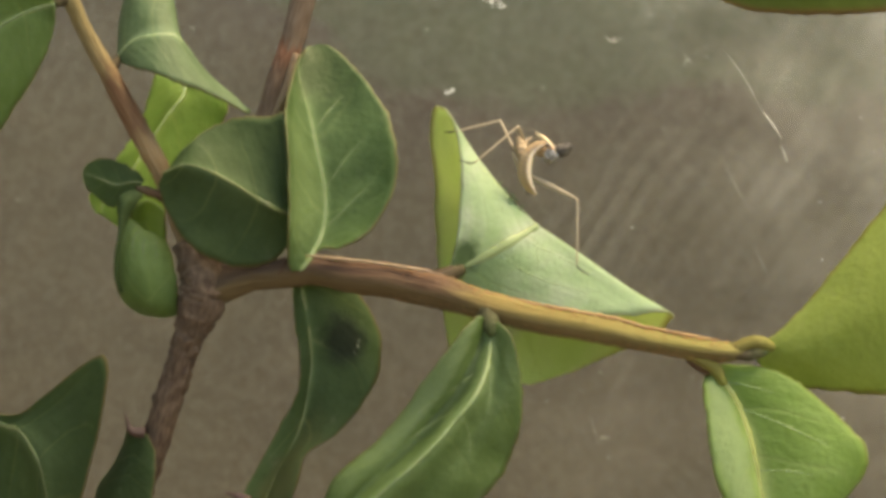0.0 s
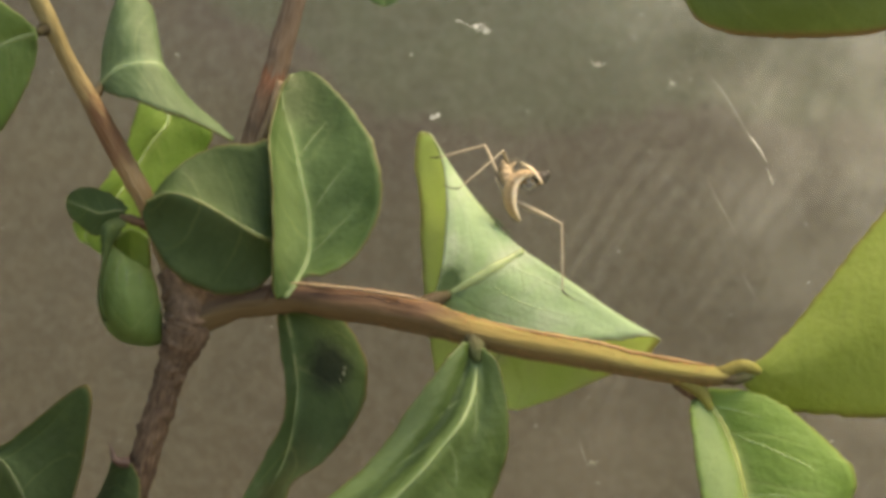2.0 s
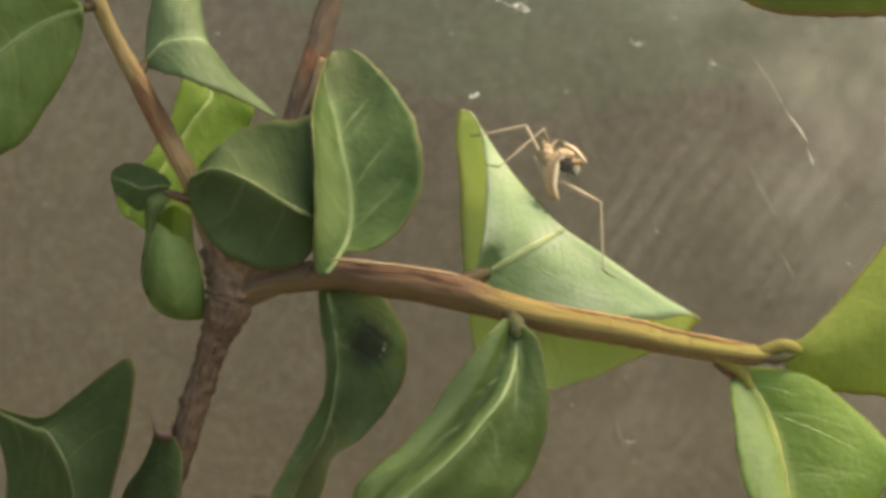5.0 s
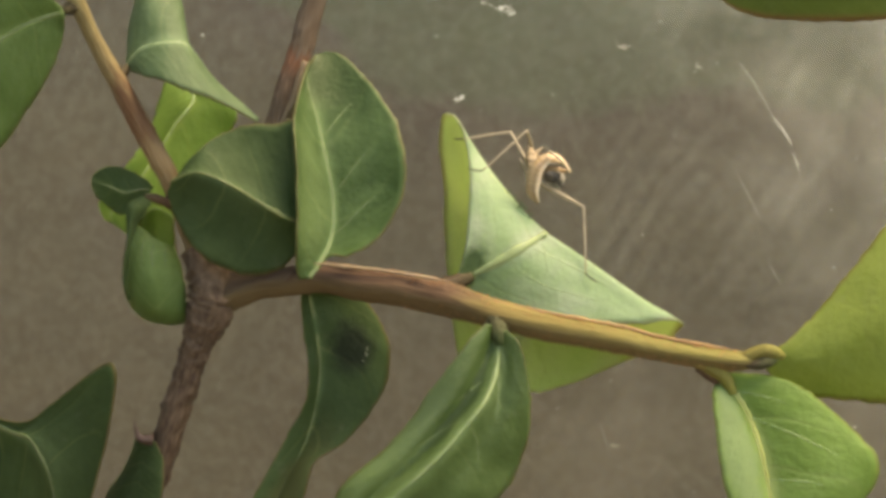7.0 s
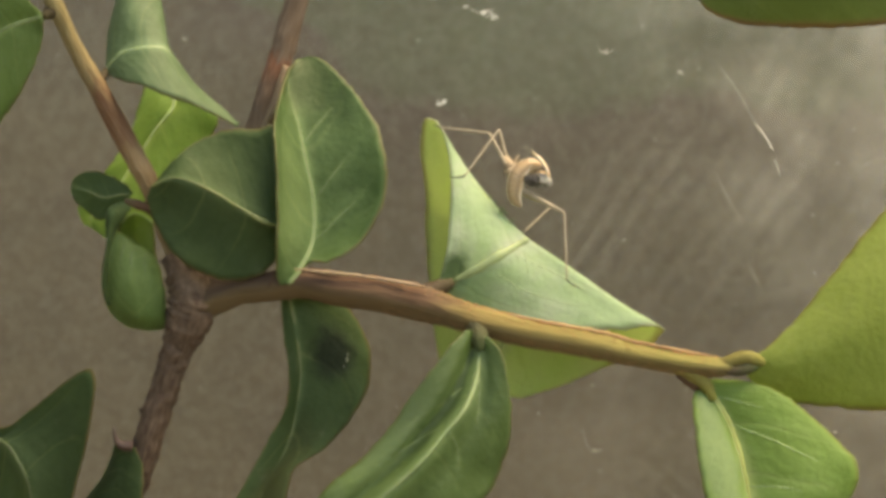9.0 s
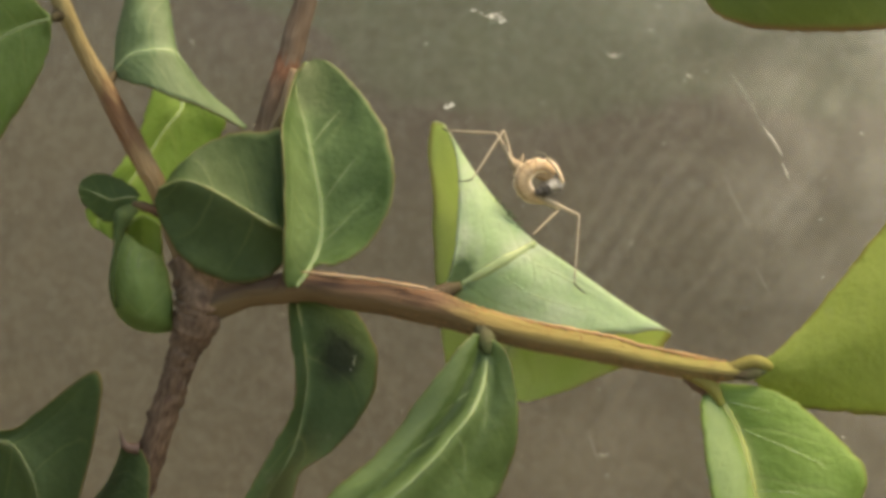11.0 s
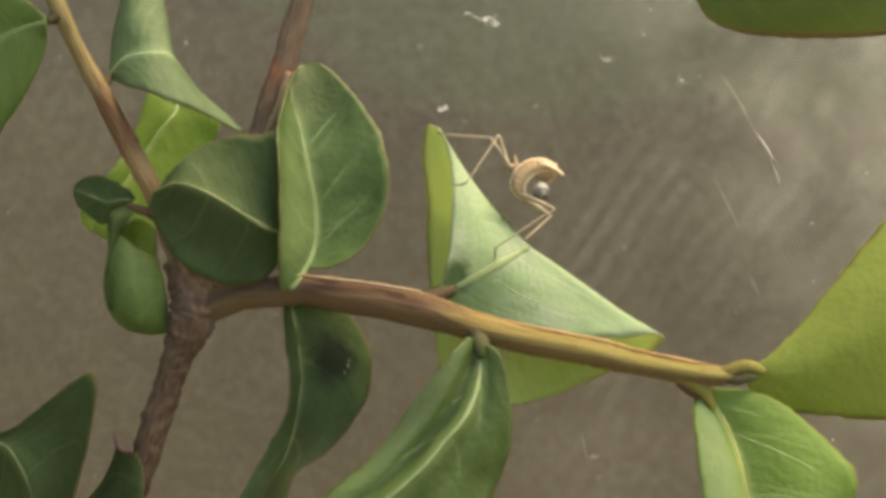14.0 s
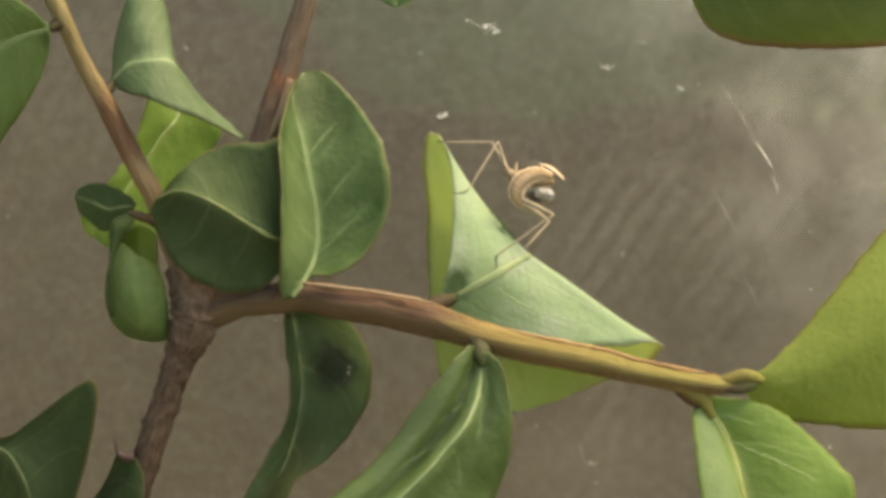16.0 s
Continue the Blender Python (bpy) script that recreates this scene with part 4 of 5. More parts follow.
# single specks that can be told apart: place, size, flakes
for (x, z), size, count in (((1.36, 21.16), 0.42, 7), ((-1.78, 29.3), 0.22, 1), ((48.89, 6.07), 0.20, 1), ((6.75, 32.79), 0.35, 6), ((7.94, 32.17), 0.32, 6), ((4.5, 33.6), 0.22, 3), ((27.62, 30.4), 0.25, 2), ((13.57, 21.32), 0.22, 1), ((32.23, 24.48), 0.20, 2),
                            ((22.76, 27.24), 0.42, 6), ((34.67, 24.93), 0.16, 1), ((47.05, 8.83), 0.15, 1), ((55.59, 12.42), 0.18, 1), ((-33.82, 30.23), 0.26, 2), ((21.51, -24.83), 0.35, 5), ((51.85, -21.63), 0.2, 2), ((22.03, -27.44), 0.22, 3)):
    bm = bmesh.new()
    flakes(bm, x, z, size, count, rng)
    tagged(part("dust_speck", bm, SCRATCH if (x, z) in FAINT else DUST, None, "tiny pale dust speck on the glass"), category="dust speck", group="dust specks on the glass")
bm = bmesh.new()
flakes(bm, *(26.26, 7.15), 0.14, 1, rng)
tagged(part("dirt_speck", bm, BLEMISH), "tiny dark dirt speck on the glass", "dirt speck")
# the fine dust between them
bm = bmesh.new()
for k in range(420):
    flakes(bm, 70 - 130 * rng.random() ** 1.5, rng.uniform(-36, 42), 0.05 + 0.13 * rng.random() ** 4, 1, rng)
tagged(part("fine_dust", bm, DUST), "scattered fine pale dust on the glass", "dust", kind="stuff")

for points, r, label in (
    ([(37.37, 25.09), (39.51, 21.94), (41.79, 17.71)], 0.028, "thin fibre stuck to the glass"),
    ([(41.79, 17.71), (43.07, 15.95), (44.07, 14.21)], 0.10, "short bright fibre stuck to the glass"),
    ([(44.07, 13.34), (44.5, 12.32), (44.93, 11.02)], 0.06, "short thin fibre stuck to the glass"),
    ([(4.5, 33.75), (6.3, 32.66), (7.64, 32.92), (8.61, 31.86)], 0.05, "short bent bright fibre stuck to the glass"),
    ([(6.74, 31.76), (7.64, 32.47), (8.24, 33.34)], 0.04, "short bent bright fibre stuck to the glass"),
    ([(21.81, 28.14), (22.25, 27.25), (23.27, 27.08), (23.85, 27.65)], 0.045, "curled pale lint stuck to the glass"),
    ([(31.94, 25.28), (32.3, 24.4), (32.95, 24.1)], 0.035, "curled pale lint stuck to the glass"),
    ([(19.88, -21.86), (20.33, -23.73), (20.92, -25.59)], 0.05, "faint curled lint stuck to the glass"),
    ([(36.7, 11.82), (38.28, 8.53), (40.43, 4.52)], 0.042, "faint thin scratch in the glass"),
    ([(40.8, 0.14), (41.74, -1.68), (42.74, -3.65)], 0.045, "faint thin scratch in the glass"),
):
    line = [tuple(on_glass(x, z) / MM) for x, z in points]
    tagged(tube("fibre", line, [r * 0.4, r, r, r * 0.4], SCRATCH if "faint" in label else DUST if "bright" in label else FIBRE, None, label, n=16, sides=6), category="fibre")


# ---- the mantis nymph and its prey ----
def chitin_material(name, body, dark, pale, rings):
    """Tan skin with segment rings and pale side margins."""
    m, n, l, p = mat(name)
    nt = m.node_tree
    uv, sep = n.new("ShaderNodeUVMap"), n.new("ShaderNodeSeparateXYZ")
    l.new(uv.outputs[0], sep.inputs[0])
    blot = noise_tex(nt, 1500, 4)
    col = ramp(nt, blot, [(0.3, dark), (0.7, body)])
    saw = calc(nt, "FRACT", calc(nt, "MULTIPLY", sep.outputs[1], rings))
    ring = ramp(nt, saw, [(0.0, (0.09, 0.09, 0.09)), (0.12, (0, 0, 0)), (0.92, (0, 0, 0)), (1.0, (0.09, 0.09, 0.09))])
    col = blend(nt, ring, col, tuple(v * 0.75 for v in dark))
    side = calc(nt, "ABSOLUTE", calc(nt, "SUBTRACT", calc(nt, "FRACT", calc(nt, "MULTIPLY", sep.outputs[0], 2.0)), 0.5))
    edge = n.new("ShaderNodeMapRange")
    edge.inputs[1].default_value, edge.inputs[2].default_value = 0.28, 0.36
    l.new(side, edge.inputs[0])
    col = blend(nt, calc(nt, "MULTIPLY", edge.outputs[0], 0.85), col, pale)
    stripe = n.new("ShaderNodeMapRange")
    stripe.inputs[1].default_value, stripe.inputs[2].default_value = 0.10, 0.03
    l.new(calc(nt, "ABSOLUTE", calc(nt, "SUBTRACT", side, 0.19)), stripe.inputs[0])
    col = blend(nt, calc(nt, "MULTIPLY", stripe.outputs[0], 0.75), col, tuple(v * 0.55 for v in dark))
    l.new(col, p.inputs["Base Color"])
    p.inputs["Roughness"].default_value = 0.45
    p.inputs["Subsurface Weight"].default_value, p.inputs["Subsurface Radius"].default_value = 0.3, (0.0006, 0.0004, 0.0002)
    l.new(bump(nt, calc(nt, "ADD", calc(nt, "MULTIPLY", ring, -1.0), blot), 0.5, 0.00015), p.inputs["Normal"])
    return m


TAN = chitin_material("tan_skin", (0.46, 0.335, 0.195), (0.36, 0.25, 0.14), (0.78, 0.66, 0.48), 1.0)
HEAD_SKIN = chitin_material("head_skin", (0.62, 0.46, 0.29), (0.50, 0.35, 0.20), (0.88, 0.78, 0.60), 1.0)
LEG_SKIN = plain_material("leg_skin", (0.24, 0.20, 0.14), (0.37, 0.315, 0.225), 900, 0.45)
THORAX_SKIN = plain_material("thorax_skin", (0.15, 0.115, 0.070), (0.34, 0.26, 0.165), 1400, 0.55, 0.8)
FOOT_SKIN = plain_material("dark_foot", (0.022, 0.020, 0.014), (0.045, 0.040, 0.026), 900, 0.5)
EYE = plain_material("pale_eye", (0.55, 0.42, 0.26), (0.75, 0.62, 0.42), 900, 0.25, 0.1, 0.6)
FLY_DARK = plain_material("fly_black", (0.012, 0.012, 0.012), (0.11, 0.10, 0.085), 2600, 0.6, 0.8, 0.25)
CRUMB = plain_material("crumb", (0.03, 0.05, 0.02), (0.09, 0.13, 0.05), 2000, 0.7)
FLY_GREY = plain_material("fly_grey", (0.05, 0.05, 0.05), (0.50, 0.49, 0.46), 2200, 0.5, 0.8)
FLY_PALE = plain_material("fly_wing", (0.13, 0.12, 0.10), (0.58, 0.54, 0.46), 2600, 0.35, 0.5, 0.6)

mantis = tagged(new("mantis_nymph"), "slender tan mantis nymph eating a fly on the leaf", "mantis")
fly = tagged(new("fly"), "small half-eaten black and grey fly gripped by the mantis", "fly")

# abdomen: flat overlapping segments from tail to neck, each moved by itself as the body curls
SEGMENTS, STEP = 11, 0.64
BROAD = spline([(r, 0, 0) for r in (0.26, 0.56, 0.76, 0.88, 0.95, 0.98, 0.96, 0.92, 0.84, 0.74, 0.60, 0.46)], 2 * SEGMENTS + 1)[:, 0]
abdomen = []
for k in range(SEGMENTS):
    a, b, c = BROAD[2 * k : 2 * k + 3]
    mesh = tube_mesh([(0, 0, -0.85 * STEP), (0, 0, -0.6 * STEP), (0, 0, 0), (0, 0, 0.65 * STEP), (0, 0, 0.85 * STEP)], [a * 0.49, a * 0.57, b * 0.56, c * 0.52, c * 0.43], n=14, sides=26, rough=0.06, seed=k, oval=1.9, side=(1, 0, 0))
    abdomen.append(part("abdomen_segment", mesh, TAN, mantis))
thorax = part("thorax", tube_mesh([(0, 0, -1.2), (0.1, 0, -0.2), (0.05, 0, 1.2), (0, 0, 2.2), (0, 0, 3.0)], [0.22, 0.55, 0.78, 0.62, 0.25], n=30, sides=16, rough=0.4), THORAX_SKIN, mantis, "brownish thorax where the legs join")
for reach, lean, wide in ((1.5, -0.5, 0.26), (1.0, 0.7, 0.24), (-0.9, 0.6, 0.26)):
    tube("coxa", [(0, 0, 0.3), (0.1, reach * 0.5, 0.2 + lean * 0.3), (0.1, reach, 0.1 + lean)], [wide * 1.1, wide, 0.08], THORAX_SKIN, thorax, "pale hip joint", n=14, sides=10, rough=0.3, seed=reach)
head = part("head", tube_mesh([(-0.4, 0, 1.5), (0.1, 0, 0.7), (0.35, 0, -0.3), (0.4, 0, -1.5)], [0.09, 0.19, 0.23, 0.12], n=24, sides=14, oval=2.2), HEAD_SKIN, mantis, "narrow tan head seen from above")
for z in (1.35, -1.4):
    bm = bmesh.new()
    bmesh.ops.create_uvsphere(bm, u_segments=12, v_segments=8, radius=0.24 * MM)
    bmesh.ops.scale(bm, vec=(0.8, 1.3, 1.2), verts=bm.verts)
    bmesh.ops.translate(bm, vec=Vector((-0.3 if z > 0 else 0.38, 0, z)) * MM, verts=bm.verts)
    part("eye", bm, EYE, head, "pale bulging eye")
for z, up in ((0.9, 1.0), (0.2, 0.6)):
    tube("antenna", [(0.1, -0.1, z), (-0.6, -0.5, z + 1.2 * up), (-1.6, -0.4, z + 1.7 * up)], [0.05, 0.035, 0.015], LEG_SKIN, head, n=14, sides=6)

# raptorial forelegs: a thick brown femur under the neck and a thin tibia folded round the prey
FORE_SKIN = plain_material("foreleg_skin", (0.20, 0.125, 0.058), (0.37, 0.25, 0.13), 1300, 0.5, 0.6)
forefemur = tube("forefemur", [(0, 0, -0.2), (0.05, 0, 0.7), (0, 0, 1.6), (0, 0, 2.5)], [0.2, 0.50, 0.42, 0.14], FORE_SKIN, mantis, "thick brown grasping foreleg", n=18, sides=12, rough=0.12)
foretibia = tube("foretibia", [(0, 0, 0), (0.15, 0, 0.5), (0.1, 0, 1.0), (0, 0, 1.4)], [0.18, 0.16, 0.12, 0.03], FORE_SKIN, mantis, "thin spiny grasping foreleg", n=14, sides=8, rough=0.2)
for k in range(4):
    tube("spine", [(0.1, -0.1, 0.3 + 0.25 * k), (0.3, -0.2, 0.42 + 0.25 * k)], [0.05, 0.012], FORE_SKIN, foretibia, n=4, sides=5)


def segment(name, length, r0, r1, parent, kink=0.0, foot=0):
    """A leg segment from its joint along +z."""
    ob = tube(name, [(0, 0, 0), (kink * 0.5, 0, length * 0.3), (kink, 0, length * 0.7), (0, 0, length)], [r0 * 0.8, r0, (r0 + r1) / 2, r1], LEG_SKIN, parent, n=18, sides=8)
    if foot:
        tube("tarsus", [(0, 0, length), (0.1, -0.2 * foot, length + 0.3), (0.2, -0.7 * foot, length + 0.7), (0.2, -1.4 * foot, length + 1.1)], [r1 * 1.3, r1 * 1.35, r1 * 1.1, 0.03], FOOT_SKIN, ob, "dark thin foot", n=12, sides=6)
    return ob


# hind and middle legs: femur and tibia lengths
LENGTHS = ((4.6, 5.6), (4.6, 7.0), (6.0, 7.5), (4.3, 4.9))
LEGS = []
for (f, t), base, foot in zip(LENGTHS, (0.18, 0.25, 0.31, 0.38), (0.15, 1.0, -1.0, 0.1)):
    LEGS.append((segment("femur", f, base, 0.13, mantis, 0.1), segment("tibia", t, 0.13, 0.07, mantis, 0.12, foot)))

# the fly: dark fore part, grey mottled middle, pale crumpled wings
def lump(name, size, at, material, parent, label="", bumps=0.25, seed=0.0, grow=1.06):
    bm = bmesh.new()
    bmesh.ops.create_icosphere(bm, subdivisions=3, radius=1.0)
    for v in bm.verts:
        k = 1 + bumps * (noise.noise(v.co * 2.0 + Vector((seed, 0, 0))) + 0.5 * noise.noise(v.co * 5.0 + Vector((seed, 3, 0))))
        v.co = (Vector((v.co.x * size[0], v.co.y * size[1], v.co.z * size[2])) * k + Vector(at)) * grow * MM
    return part(name, bm, material, parent, label)


lump("thorax", (0.95, 0.8, 0.7), (-0.2, 0, 0), FLY_DARK, fly, "black bristly thorax", 0.3, 1.0)
lump("abdomen", (0.8, 0.7, 0.65), (0.9, 0.1, -0.15), FLY_GREY, fly, "grey mottled abdomen", 0.35, 2.0)
lump("head", (0.45, 0.5, 0.45), (-1.1, -0.1, 0.1), FLY_DARK, fly, "round black head", 0.15, 3.0)
lump("wing", (0.75, 0.12, 0.5), (0.55, -0.62, 0.1), FLY_PALE, fly, "pale crumpled wing", 0.5, 4.0)
lump("wing", (0.6, 0.4, 0.12), (0.6, -0.2, 0.62), FLY_PALE, fly, "pale crumpled wing", 0.5, 5.0)
for k in range(4):
    tube("leg", [(-0.3 + 0.35 * k, -0.4, -0.4), (-0.2 + 0.5 * k, -0.8, -0.9), (0.1 + 0.55 * k, -0.7, -1.3)], [0.07, 0.05, 0.02], FLY_DARK, fly, n=10, sides=6)

# crumbs that cling to the fold of the large leaf
rng = random.Random(3)
for k in range(16):
    f = rng.random() ** 1.4
    at = Vector((5.9, 6.8, 7.9)).lerp(Vector((9.3, 5.2, 3.9)), f) + Vector((rng.uniform(-0.1, 0.25), -0.1, rng.uniform(-0.2, 0.12)))
    size = rng.uniform(0.10, 0.24)
    tagged(lump("crumb", (size, size * 0.8, size * 0.7), at, CRUMB, None, "tiny dark green crumb on the leaf edge", 0.4, k, 1.0), category="crumb", group="crumbs on the leaf edge")

# t; six places along the abdomen, tail to neck; how far its broad side is turned away; both ends of the head; the fly's middle, turn and tilt
BODY = [
    (0.0, (10.23, 6, 6.19), (9.41, 6, 7.32), (9.09, 6, 8.78), (9.47, 6, 10.48), (10.42, 6, 11.49), (11.18, 6, 11.81), 56, (10.72, 5, 12.91), (12.1, 5, 10.59), (12.89, 5.4, 10.87), 180, 20),
    (2.0, (10.12, 6, 6.08), (9.38, 6, 7.22), (9.14, 6, 8.68), (9.47, 6, 10.13), (10.48, 6, 11.07), (11.56, 6, 11.25), 54, (10.74, 5, 12.43), (12.22, 5, 10.03), (12.22, 6.5, 10.65), 170, 20),
    (4.0, (10.14, 6, 6.04), (9.45, 6, 7.24), (9.34, 6, 8.69), (9.66, 6, 10.13), (10.42, 6, 11.08), (11.37, 6, 11.19), 52, (11.04, 5, 12.65), (12.58, 5, 10.26), (11.06, 6.3, 9.93), 40, 20),
    (6.5, (9.39, 6, 6.01), (8.88, 6, 7.14), (9, 6, 8.59), (9.5, 6, 10.04), (10.63, 6, 11.05), (11.83, 6, 10.49), 46, (10.61, 5, 11.69), (12.61, 5, 9.26), (11.21, 6.2, 8.96), 70, 10),
    (7.5, (9.76, 6, 6.24), (9.19, 6, 7.12), (9.19, 6, 8.38), (9.63, 6, 9.83), (10.69, 6, 10.77), (11.89, 6, 10.84), 40, (11.58, 5, 12.09), (12.95, 5, 9.09), (11.44, 5.6, 8.69), 45, 0),
    (8.0, (9.59, 6, 6.16), (9.03, 6, 7.04), (9.02, 6, 8.29), (9.46, 6, 9.74), (10.53, 6, 10.69), (11.72, 6, 10.75), 35, (11.27, 5, 11.9), (12.34, 5, 8.97), (11.48, 6, 8.71), 25, -5),
    (9.0, (9.7, 6, 6.33), (9.13, 6, 7.21), (9.13, 6, 8.47), (9.56, 6, 9.92), (10.63, 6, 10.87), (11.83, 6, 10.93), 28, (11.37, 5, 12.36), (12.56, 5, 9.36), (11.55, 5.6, 9.08), 20, 0),
    (11.5, (11.65, 6, 7.15), (9.83, 6, 8.14), (9.13, 6, 9.52), (9.82, 6, 10.72), (11.26, 6, 11.17), (12.7, 6, 10.48), 15, (12.23, 5, 12.01), (13.24, 5, 9.2), (11.96, 5.3, 8.53), 15, -30),
    (12.5, (11.71, 6, 7.11), (9.88, 6, 8.1), (9.18, 6, 9.48), (9.86, 6, 10.68), (11.31, 6, 11.13), (12.76, 6, 10.45), 15, (12.28, 5, 11.91), (13.36, 5, 9.05), (12.16, 5.6, 8.45), 15, -30),
    (13.0, (11.61, 6, 7.19), (9.77, 6, 8.18), (9.07, 6, 9.56), (9.75, 6, 10.76), (11.2, 6, 11.22), (12.65, 6, 10.54), 15, (12.1, 5, 12.06), (13.44, 5, 9.38), (11.74, 5.6, 8.89), 15, -20),
    (13.4, (10.1, 6, 7.83), (9.27, 6, 8.96), (9.26, 6, 10.1), (10.14, 6, 10.99), (11.59, 6, 11.25), (13.04, 6, 10.88), 15, (11.88, 5, 12.54), (13.54, 5, 9.54), (11.27, 5.6, 8.93), -20, -30),
    (14.0, (10.04, 6, 8.01), (9.33, 6, 9.14), (9.57, 6, 10.28), (10.57, 6, 11.3), (12.02, 6, 11.7), (13.28, 6, 11.46), 15, (11.47, 5, 12.22), (14.12, 5, 10.24), (11.86, 5.5, 8.61), -95, -25),
    (14.2, (9.94, 6, 7.66), (9.23, 6, 8.79), (9.47, 6, 9.93), (10.47, 6, 10.95), (11.92, 6, 11.35), (13.18, 6, 11.11), 15, (10.97, 5, 12.16), (14.19, 5, 10.44), (12.87, 5.5, 8.76), -165, -10),
    (14.5, (9.89, 6, 7.71), (9.18, 6, 8.84), (9.42, 6, 9.98), (10.42, 6, 11), (11.87, 6, 11.4), (13.13, 6, 11.16), 15, (11.72, 5, 12.72), (14, 5, 10.93), (11.75, 5.6, 8.74), -50, -20),
    (15.0, (9.51, 6, 8), (8.99, 6, 9.32), (9.54, 6, 10.59), (10.8, 6, 11.37), (12.06, 6, 11.58), (13.02, 6, 11.34), 15, (11.73, 5, 13.31), (13.71, 5, 11.07), (12.6, 5.6, 9.14), -40, -30),
    (16.0, (9.81, 6, 8), (9.1, 6, 9.13), (9.28, 6, 10.27), (10.21, 6, 11.23), (11.6, 6, 11.7), (12.75, 6, 11.46), 15, (11.83, 5, 12.87), (13.81, 5, 10.88), (11.62, 5.6, 9.24), -50, -10),
]
# t; the four hips
HIPS = [
    (0.0, (7.88, 8, 11.6), (9.66, 12.5, 12.11), (9.89, 6.5, 8.11), (9.74, 9, 7.29)),
    (4.0, (7.81, 8, 11.68), (9.57, 12.5, 12.13), (9.73, 6.5, 8.18), (9.58, 9, 7.44)),
    (6.5, (8.29, 8, 11.19), (9.58, 12, 11.91), (9.66, 6.5, 8.28), (9.51, 9, 7.6)),
    (9.0, (8.28, 8, 11.07), (8.59, 9, 10.63), (9.6, 6.5, 8.25), (10.2, 9, 7.87)),
    (11.5, (8.4, 8, 11.28), (8.33, 9, 10.97), (10.26, 6, 8.06), (10.52, 9, 8.02)),
    (12.5, (8.57, 8, 11.23), (8.56, 9, 11.05), (10.19, 6, 8.14), (10.51, 9, 8.1)),
    (13.0, (8.47, 8, 11.23), (8.47, 9, 11.04), (10.39, 6, 8.46), (10.61, 9, 8.28)),
    (13.3, (8.55, 8, 11.31), (8.55, 9, 11.05), (9.4, 6, 8.53), (9.73, 9, 8.22)),
    (14.5, (8.86, 8, 11.45), (8.6, 9, 10.86), (9.84, 6, 8.36), (10.05, 9, 8.17)),
    (16.0, (8.52, 8, 11.69), (8.47, 9, 11.11), (9.63, 6, 8.79), (9.79, 9, 8.6)),
]
# each leg: time, foot, and where the knee points
FEET = (
    [(0.0, (1.3, 10, 13.52), (-0.9, 0.8, 0.85)), (4.0, (1.3, 10, 13.52), (-0.9, 0.8, 0.85)), (7.2, (1.3, 10, 13.52), (-0.4, 0.8, 0.9)), (7.7, (0.99, 11, 15.52), (-0.3, 0.6, 1.0)), (11.5, (0.99, 11, 15.52), (0.2, 0.2, 1.0)), (16.0, (0.99, 11, 15.52), (0.2, 0.2, 1.0))],
    [(0.0, (3.56, 6.2, 9.68), (0.7, -0.2, 1.0)), (6.5, (3.56, 6.2, 9.68), (0.7, -0.2, 1.0)), (9.0, (3.56, 6.2, 9.68), (0.15, 0.1, 1.0)), (16.0, (3.56, 6.2, 9.68), (0.15, 0.1, 1.0))],
    [(0.0, (14.58, 2.5, -1.76), (1.0, -0.2, 0.4)), (12.9, (14.58, 2.5, -1.76), (1.0, -0.2, 0.4)), (13.0, (15.48, 7, 1.12), (1.0, -0.2, 0.4)), (13.15, (10.0, 3, 3.2), (0.9, -0.5, -0.1)), (13.25, (6.78, 2.1, 2.5), (0.3, -1.0, -0.7)), (16.0, (6.78, 2.1, 2.5), (0.3, -1.0, -0.7))],
    [(0.0, (9.62, 12, 6.99), (-0.2, 1.0, 0.25)), (7.4, (9.62, 12, 6.99), (-0.2, 1.0, 0.25)), (7.9, (8.36, 9, 5.67), (1.0, 0.6, 0.1)), (8.1, (8.36, 9, 5.67), (1.0, 0.6, 0.1)), (8.45, (10.44, 9, 3.53), (1.0, 0.6, 0.6)), (13.0, (10.66, 9, 3.62), (1.0, 0.9, 0.5)), (13.3, (10.29, 8, 3.4), (1.0, 0.8, 0.9)), (16.0, (10.29, 8, 3.4), (1.0, 0.8, 0.9))],
)


def between(rows, t, k):
    """The k-th value of rows at time t, eased from row to row."""
    for a, b in zip(rows, rows[1:]):
        if t <= b[0] + 1e-6:
            f = max(0.0, min(1.0, (t - a[0]) / (b[0] - a[0])))
            f = f * f * (3 - 2 * f)
            return (Vector(a[k]).lerp(Vector(b[k]), f) if isinstance(a[k], tuple) else a[k] + (b[k] - a[k]) * f)
    return Vector(rows[-1][k]) if isinstance(rows[-1][k], tuple) else rows[-1][k]


def framed(at, z_axis, hint):
    """A pose at a place, its z along z_axis and its x near hint. Millimetres."""
    z = z_axis.normalized()
    x = (hint - z * hint.dot(z)).normalized()
    y = z.cross(x)
    return Matrix.Translation(at * MM) @ Matrix((x, y, z)).transposed().to_4x4()


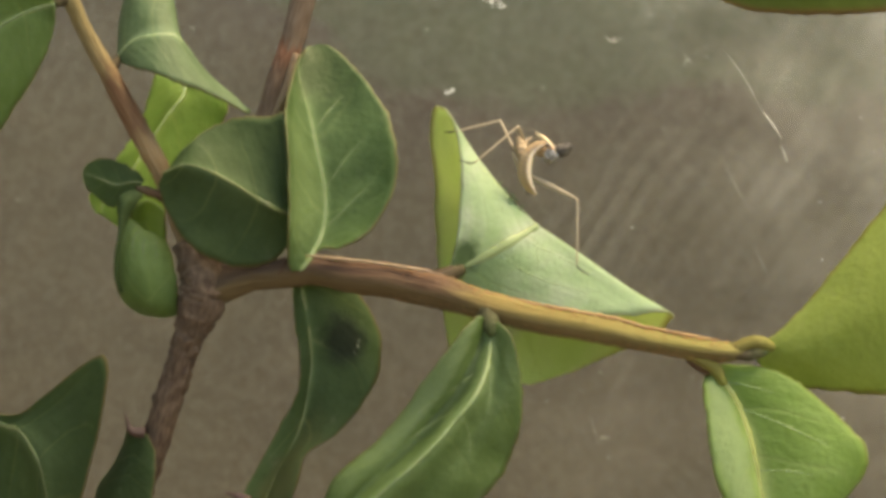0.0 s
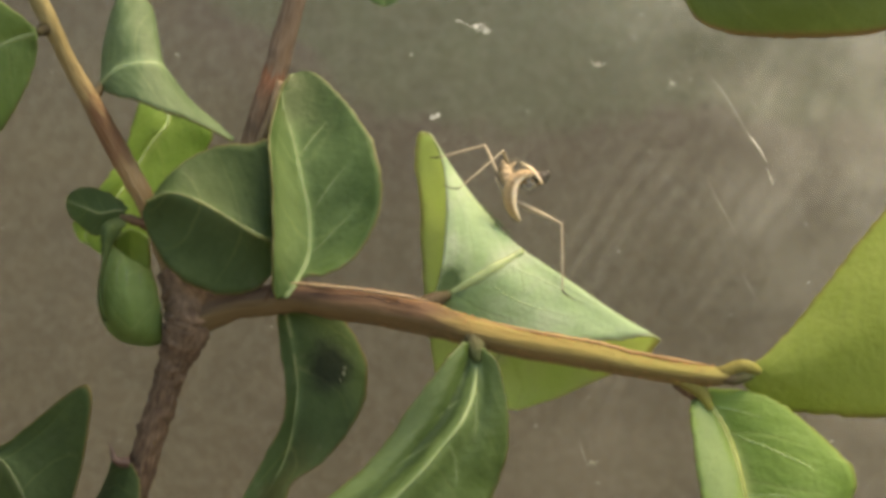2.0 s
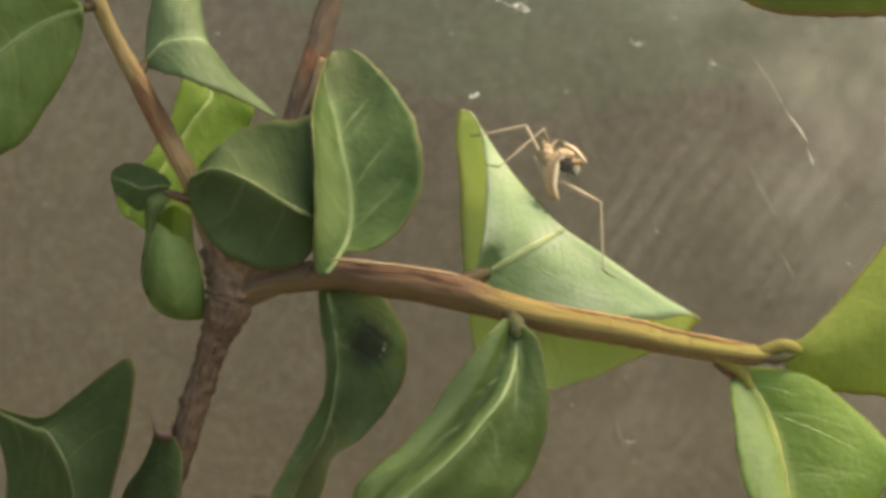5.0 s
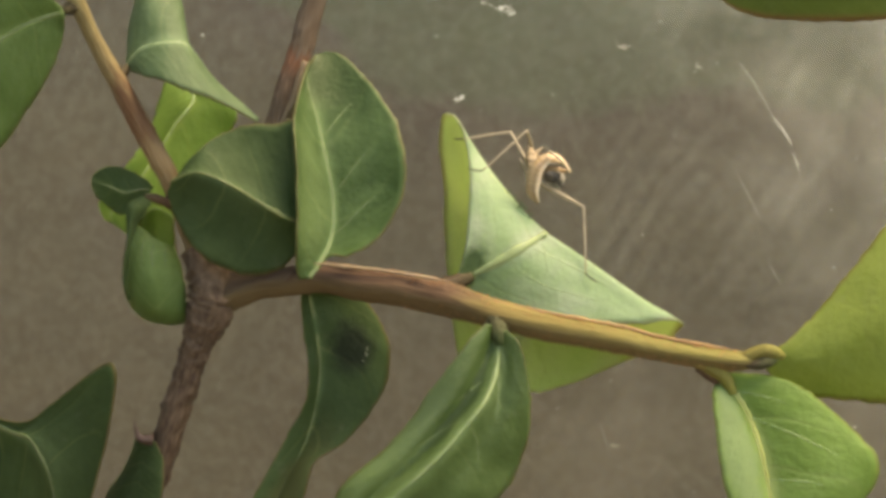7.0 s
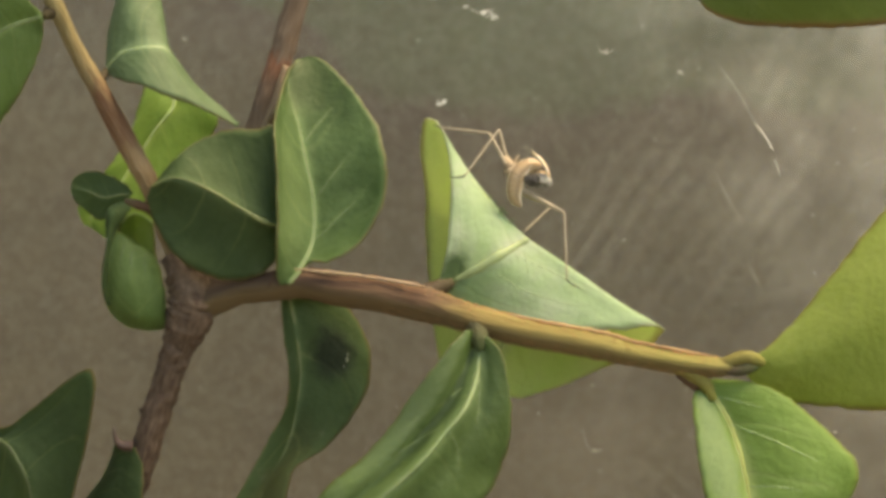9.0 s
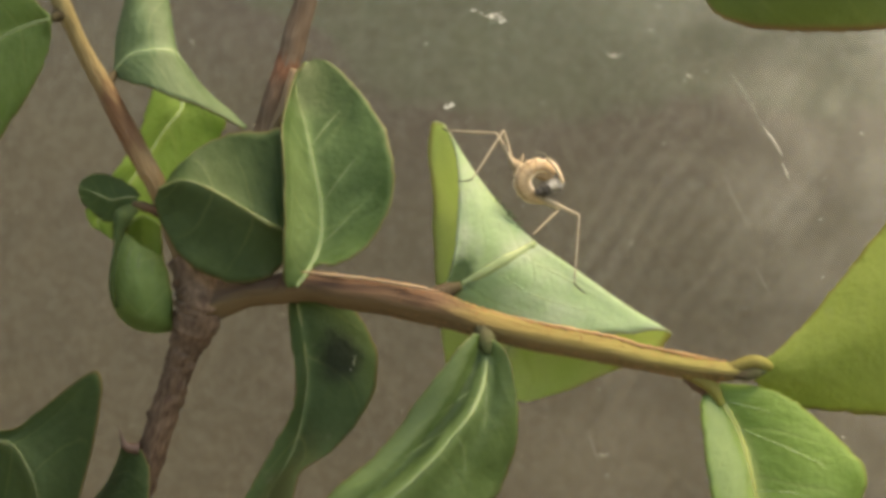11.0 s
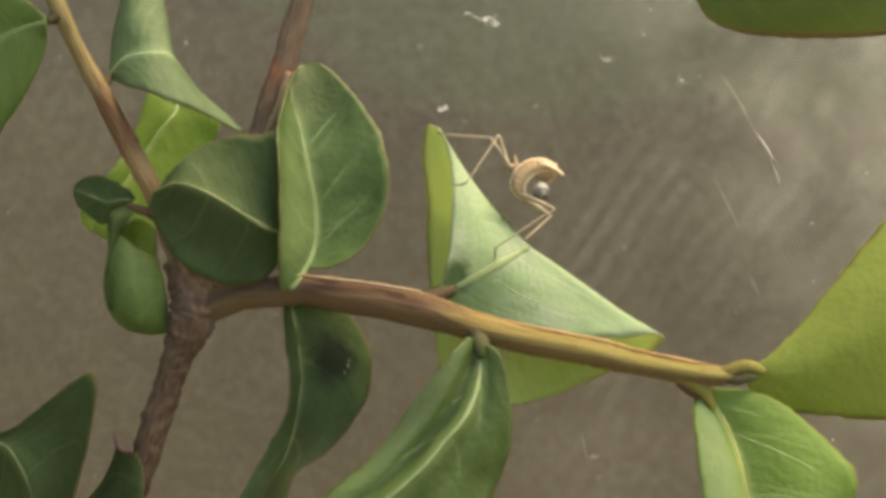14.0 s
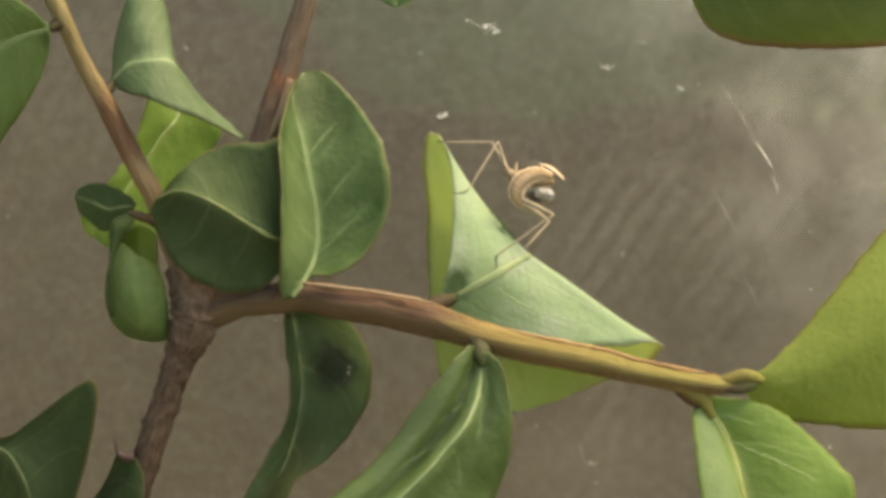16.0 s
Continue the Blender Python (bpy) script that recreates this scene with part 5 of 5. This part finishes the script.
def motions():
    times = sorted({round(0.5 * k, 2) for k in range(33)} | {7.2, 7.4, 7.7, 8.4, 8.9, 12.9, 13.05, 13.1, 13.15, 13.25, 13.3, 13.4, 13.7, 14.1, 14.2, 14.3, 14.4})
    keys = {ob: [] for ob in (mantis, fly, *abdomen, thorax, head, forefemur, foretibia, *(ob for pair in LEGS for ob in pair))}
    for t in times:
        curve = [between(BODY, t, k) for k in range(1, 7)]
        roll = radians(between(BODY, t, 7))
        top, low, prey, turn, tilt = (between(BODY, t, k) for k in (8, 9, 10, 11, 12))
        hips = [between(HIPS, t, k) for k in (1, 2, 3, 4)]
        tremor = Vector((noise.noise(Vector((t * 1.7, 0, 0))), 0, noise.noise(Vector((0, t * 1.7, 0))))) * 0.08
        base = Matrix.Translation((hips[0] + hips[1]) / 2 * MM)
        back = base.inverted()
        keys[mantis].append((t, base))
        keys[fly].append((t, Matrix.Translation((prey + tremor) * MM) @ pose(0, 0, 0, 0, tilt, turn)))
        line = [Vector(q) for q in spline(curve, 60)]
        run = np.cumsum([0.0] + [(b - a).length for a, b in zip(line, line[1:])])
        for k, ob in enumerate(abdomen):
            i = min(int(np.searchsorted(run, run[-1] * (k + 0.5) / SEGMENTS)), 58)
            ahead = (line[min(i + 2, 59)] - line[max(i - 2, 0)]).normalized()
            broad = ahead.cross(Vector((0, 1, 0))) * math.cos(roll) + Vector((0, 1, 0)) * math.sin(roll)
            keys[ob].append((t, back @ framed(line[i], ahead, broad)))
        neck = curve[5]
        start = (hips[0] + hips[1]) / 2 + Vector((0.1, 0, 0.3))
        joint = (curve[2] + curve[3]) / 2 + Vector((0, 1.5, 0))
        keys[thorax].append((t, back @ framed(start, joint - start, Vector((0.2, 1, 0.1)))))
        keys[head].append((t, back @ framed((top + low) / 2 + tremor, top - low, Vector((1, 0, 0.5)))))
        grip = curve[3].lerp(curve[4], 0.2)
        grip = grip + (prey - grip).normalized() * 0.7 + Vector((0, 0.3, 0))
        wrist = grip + (low.lerp(neck, 0.5) + Vector((0, 0.8, -0.3)) - grip).normalized() * 2.4
        keys[forefemur].append((t, back @ framed(grip, wrist - grip, Vector((0, 1, 0)))))
        keys[foretibia].append((t, back @ framed(wrist, prey + tremor - wrist, Vector((0, 1, 0)))))
        for (femur, tibia), (f, s), feet, hip in zip(LEGS, LENGTHS, FEET, hips):
            foot, pole = between(feet, t, 1), between(feet, t, 2)
            way = foot - hip
            d = min(way.length, (f + s) * 0.995)
            axis = way.normalized()
            out = (pole - axis * pole.dot(axis)).normalized()
            a = max(-f, min(f, (f * f - s * s + d * d) / (2 * d)))
            knee = hip + axis * a + out * math.sqrt(max(f * f - a * a, 0.0))
            keys[femur].append((t, back @ framed(hip, knee - hip, Vector((0.2, 1, 0.1)))))
            keys[tibia].append((t, back @ framed(knee, foot - knee, Vector((0.2, 1, 0.1)))))
    for ob, rows in keys.items():
        walk(ob, rows)


motions()
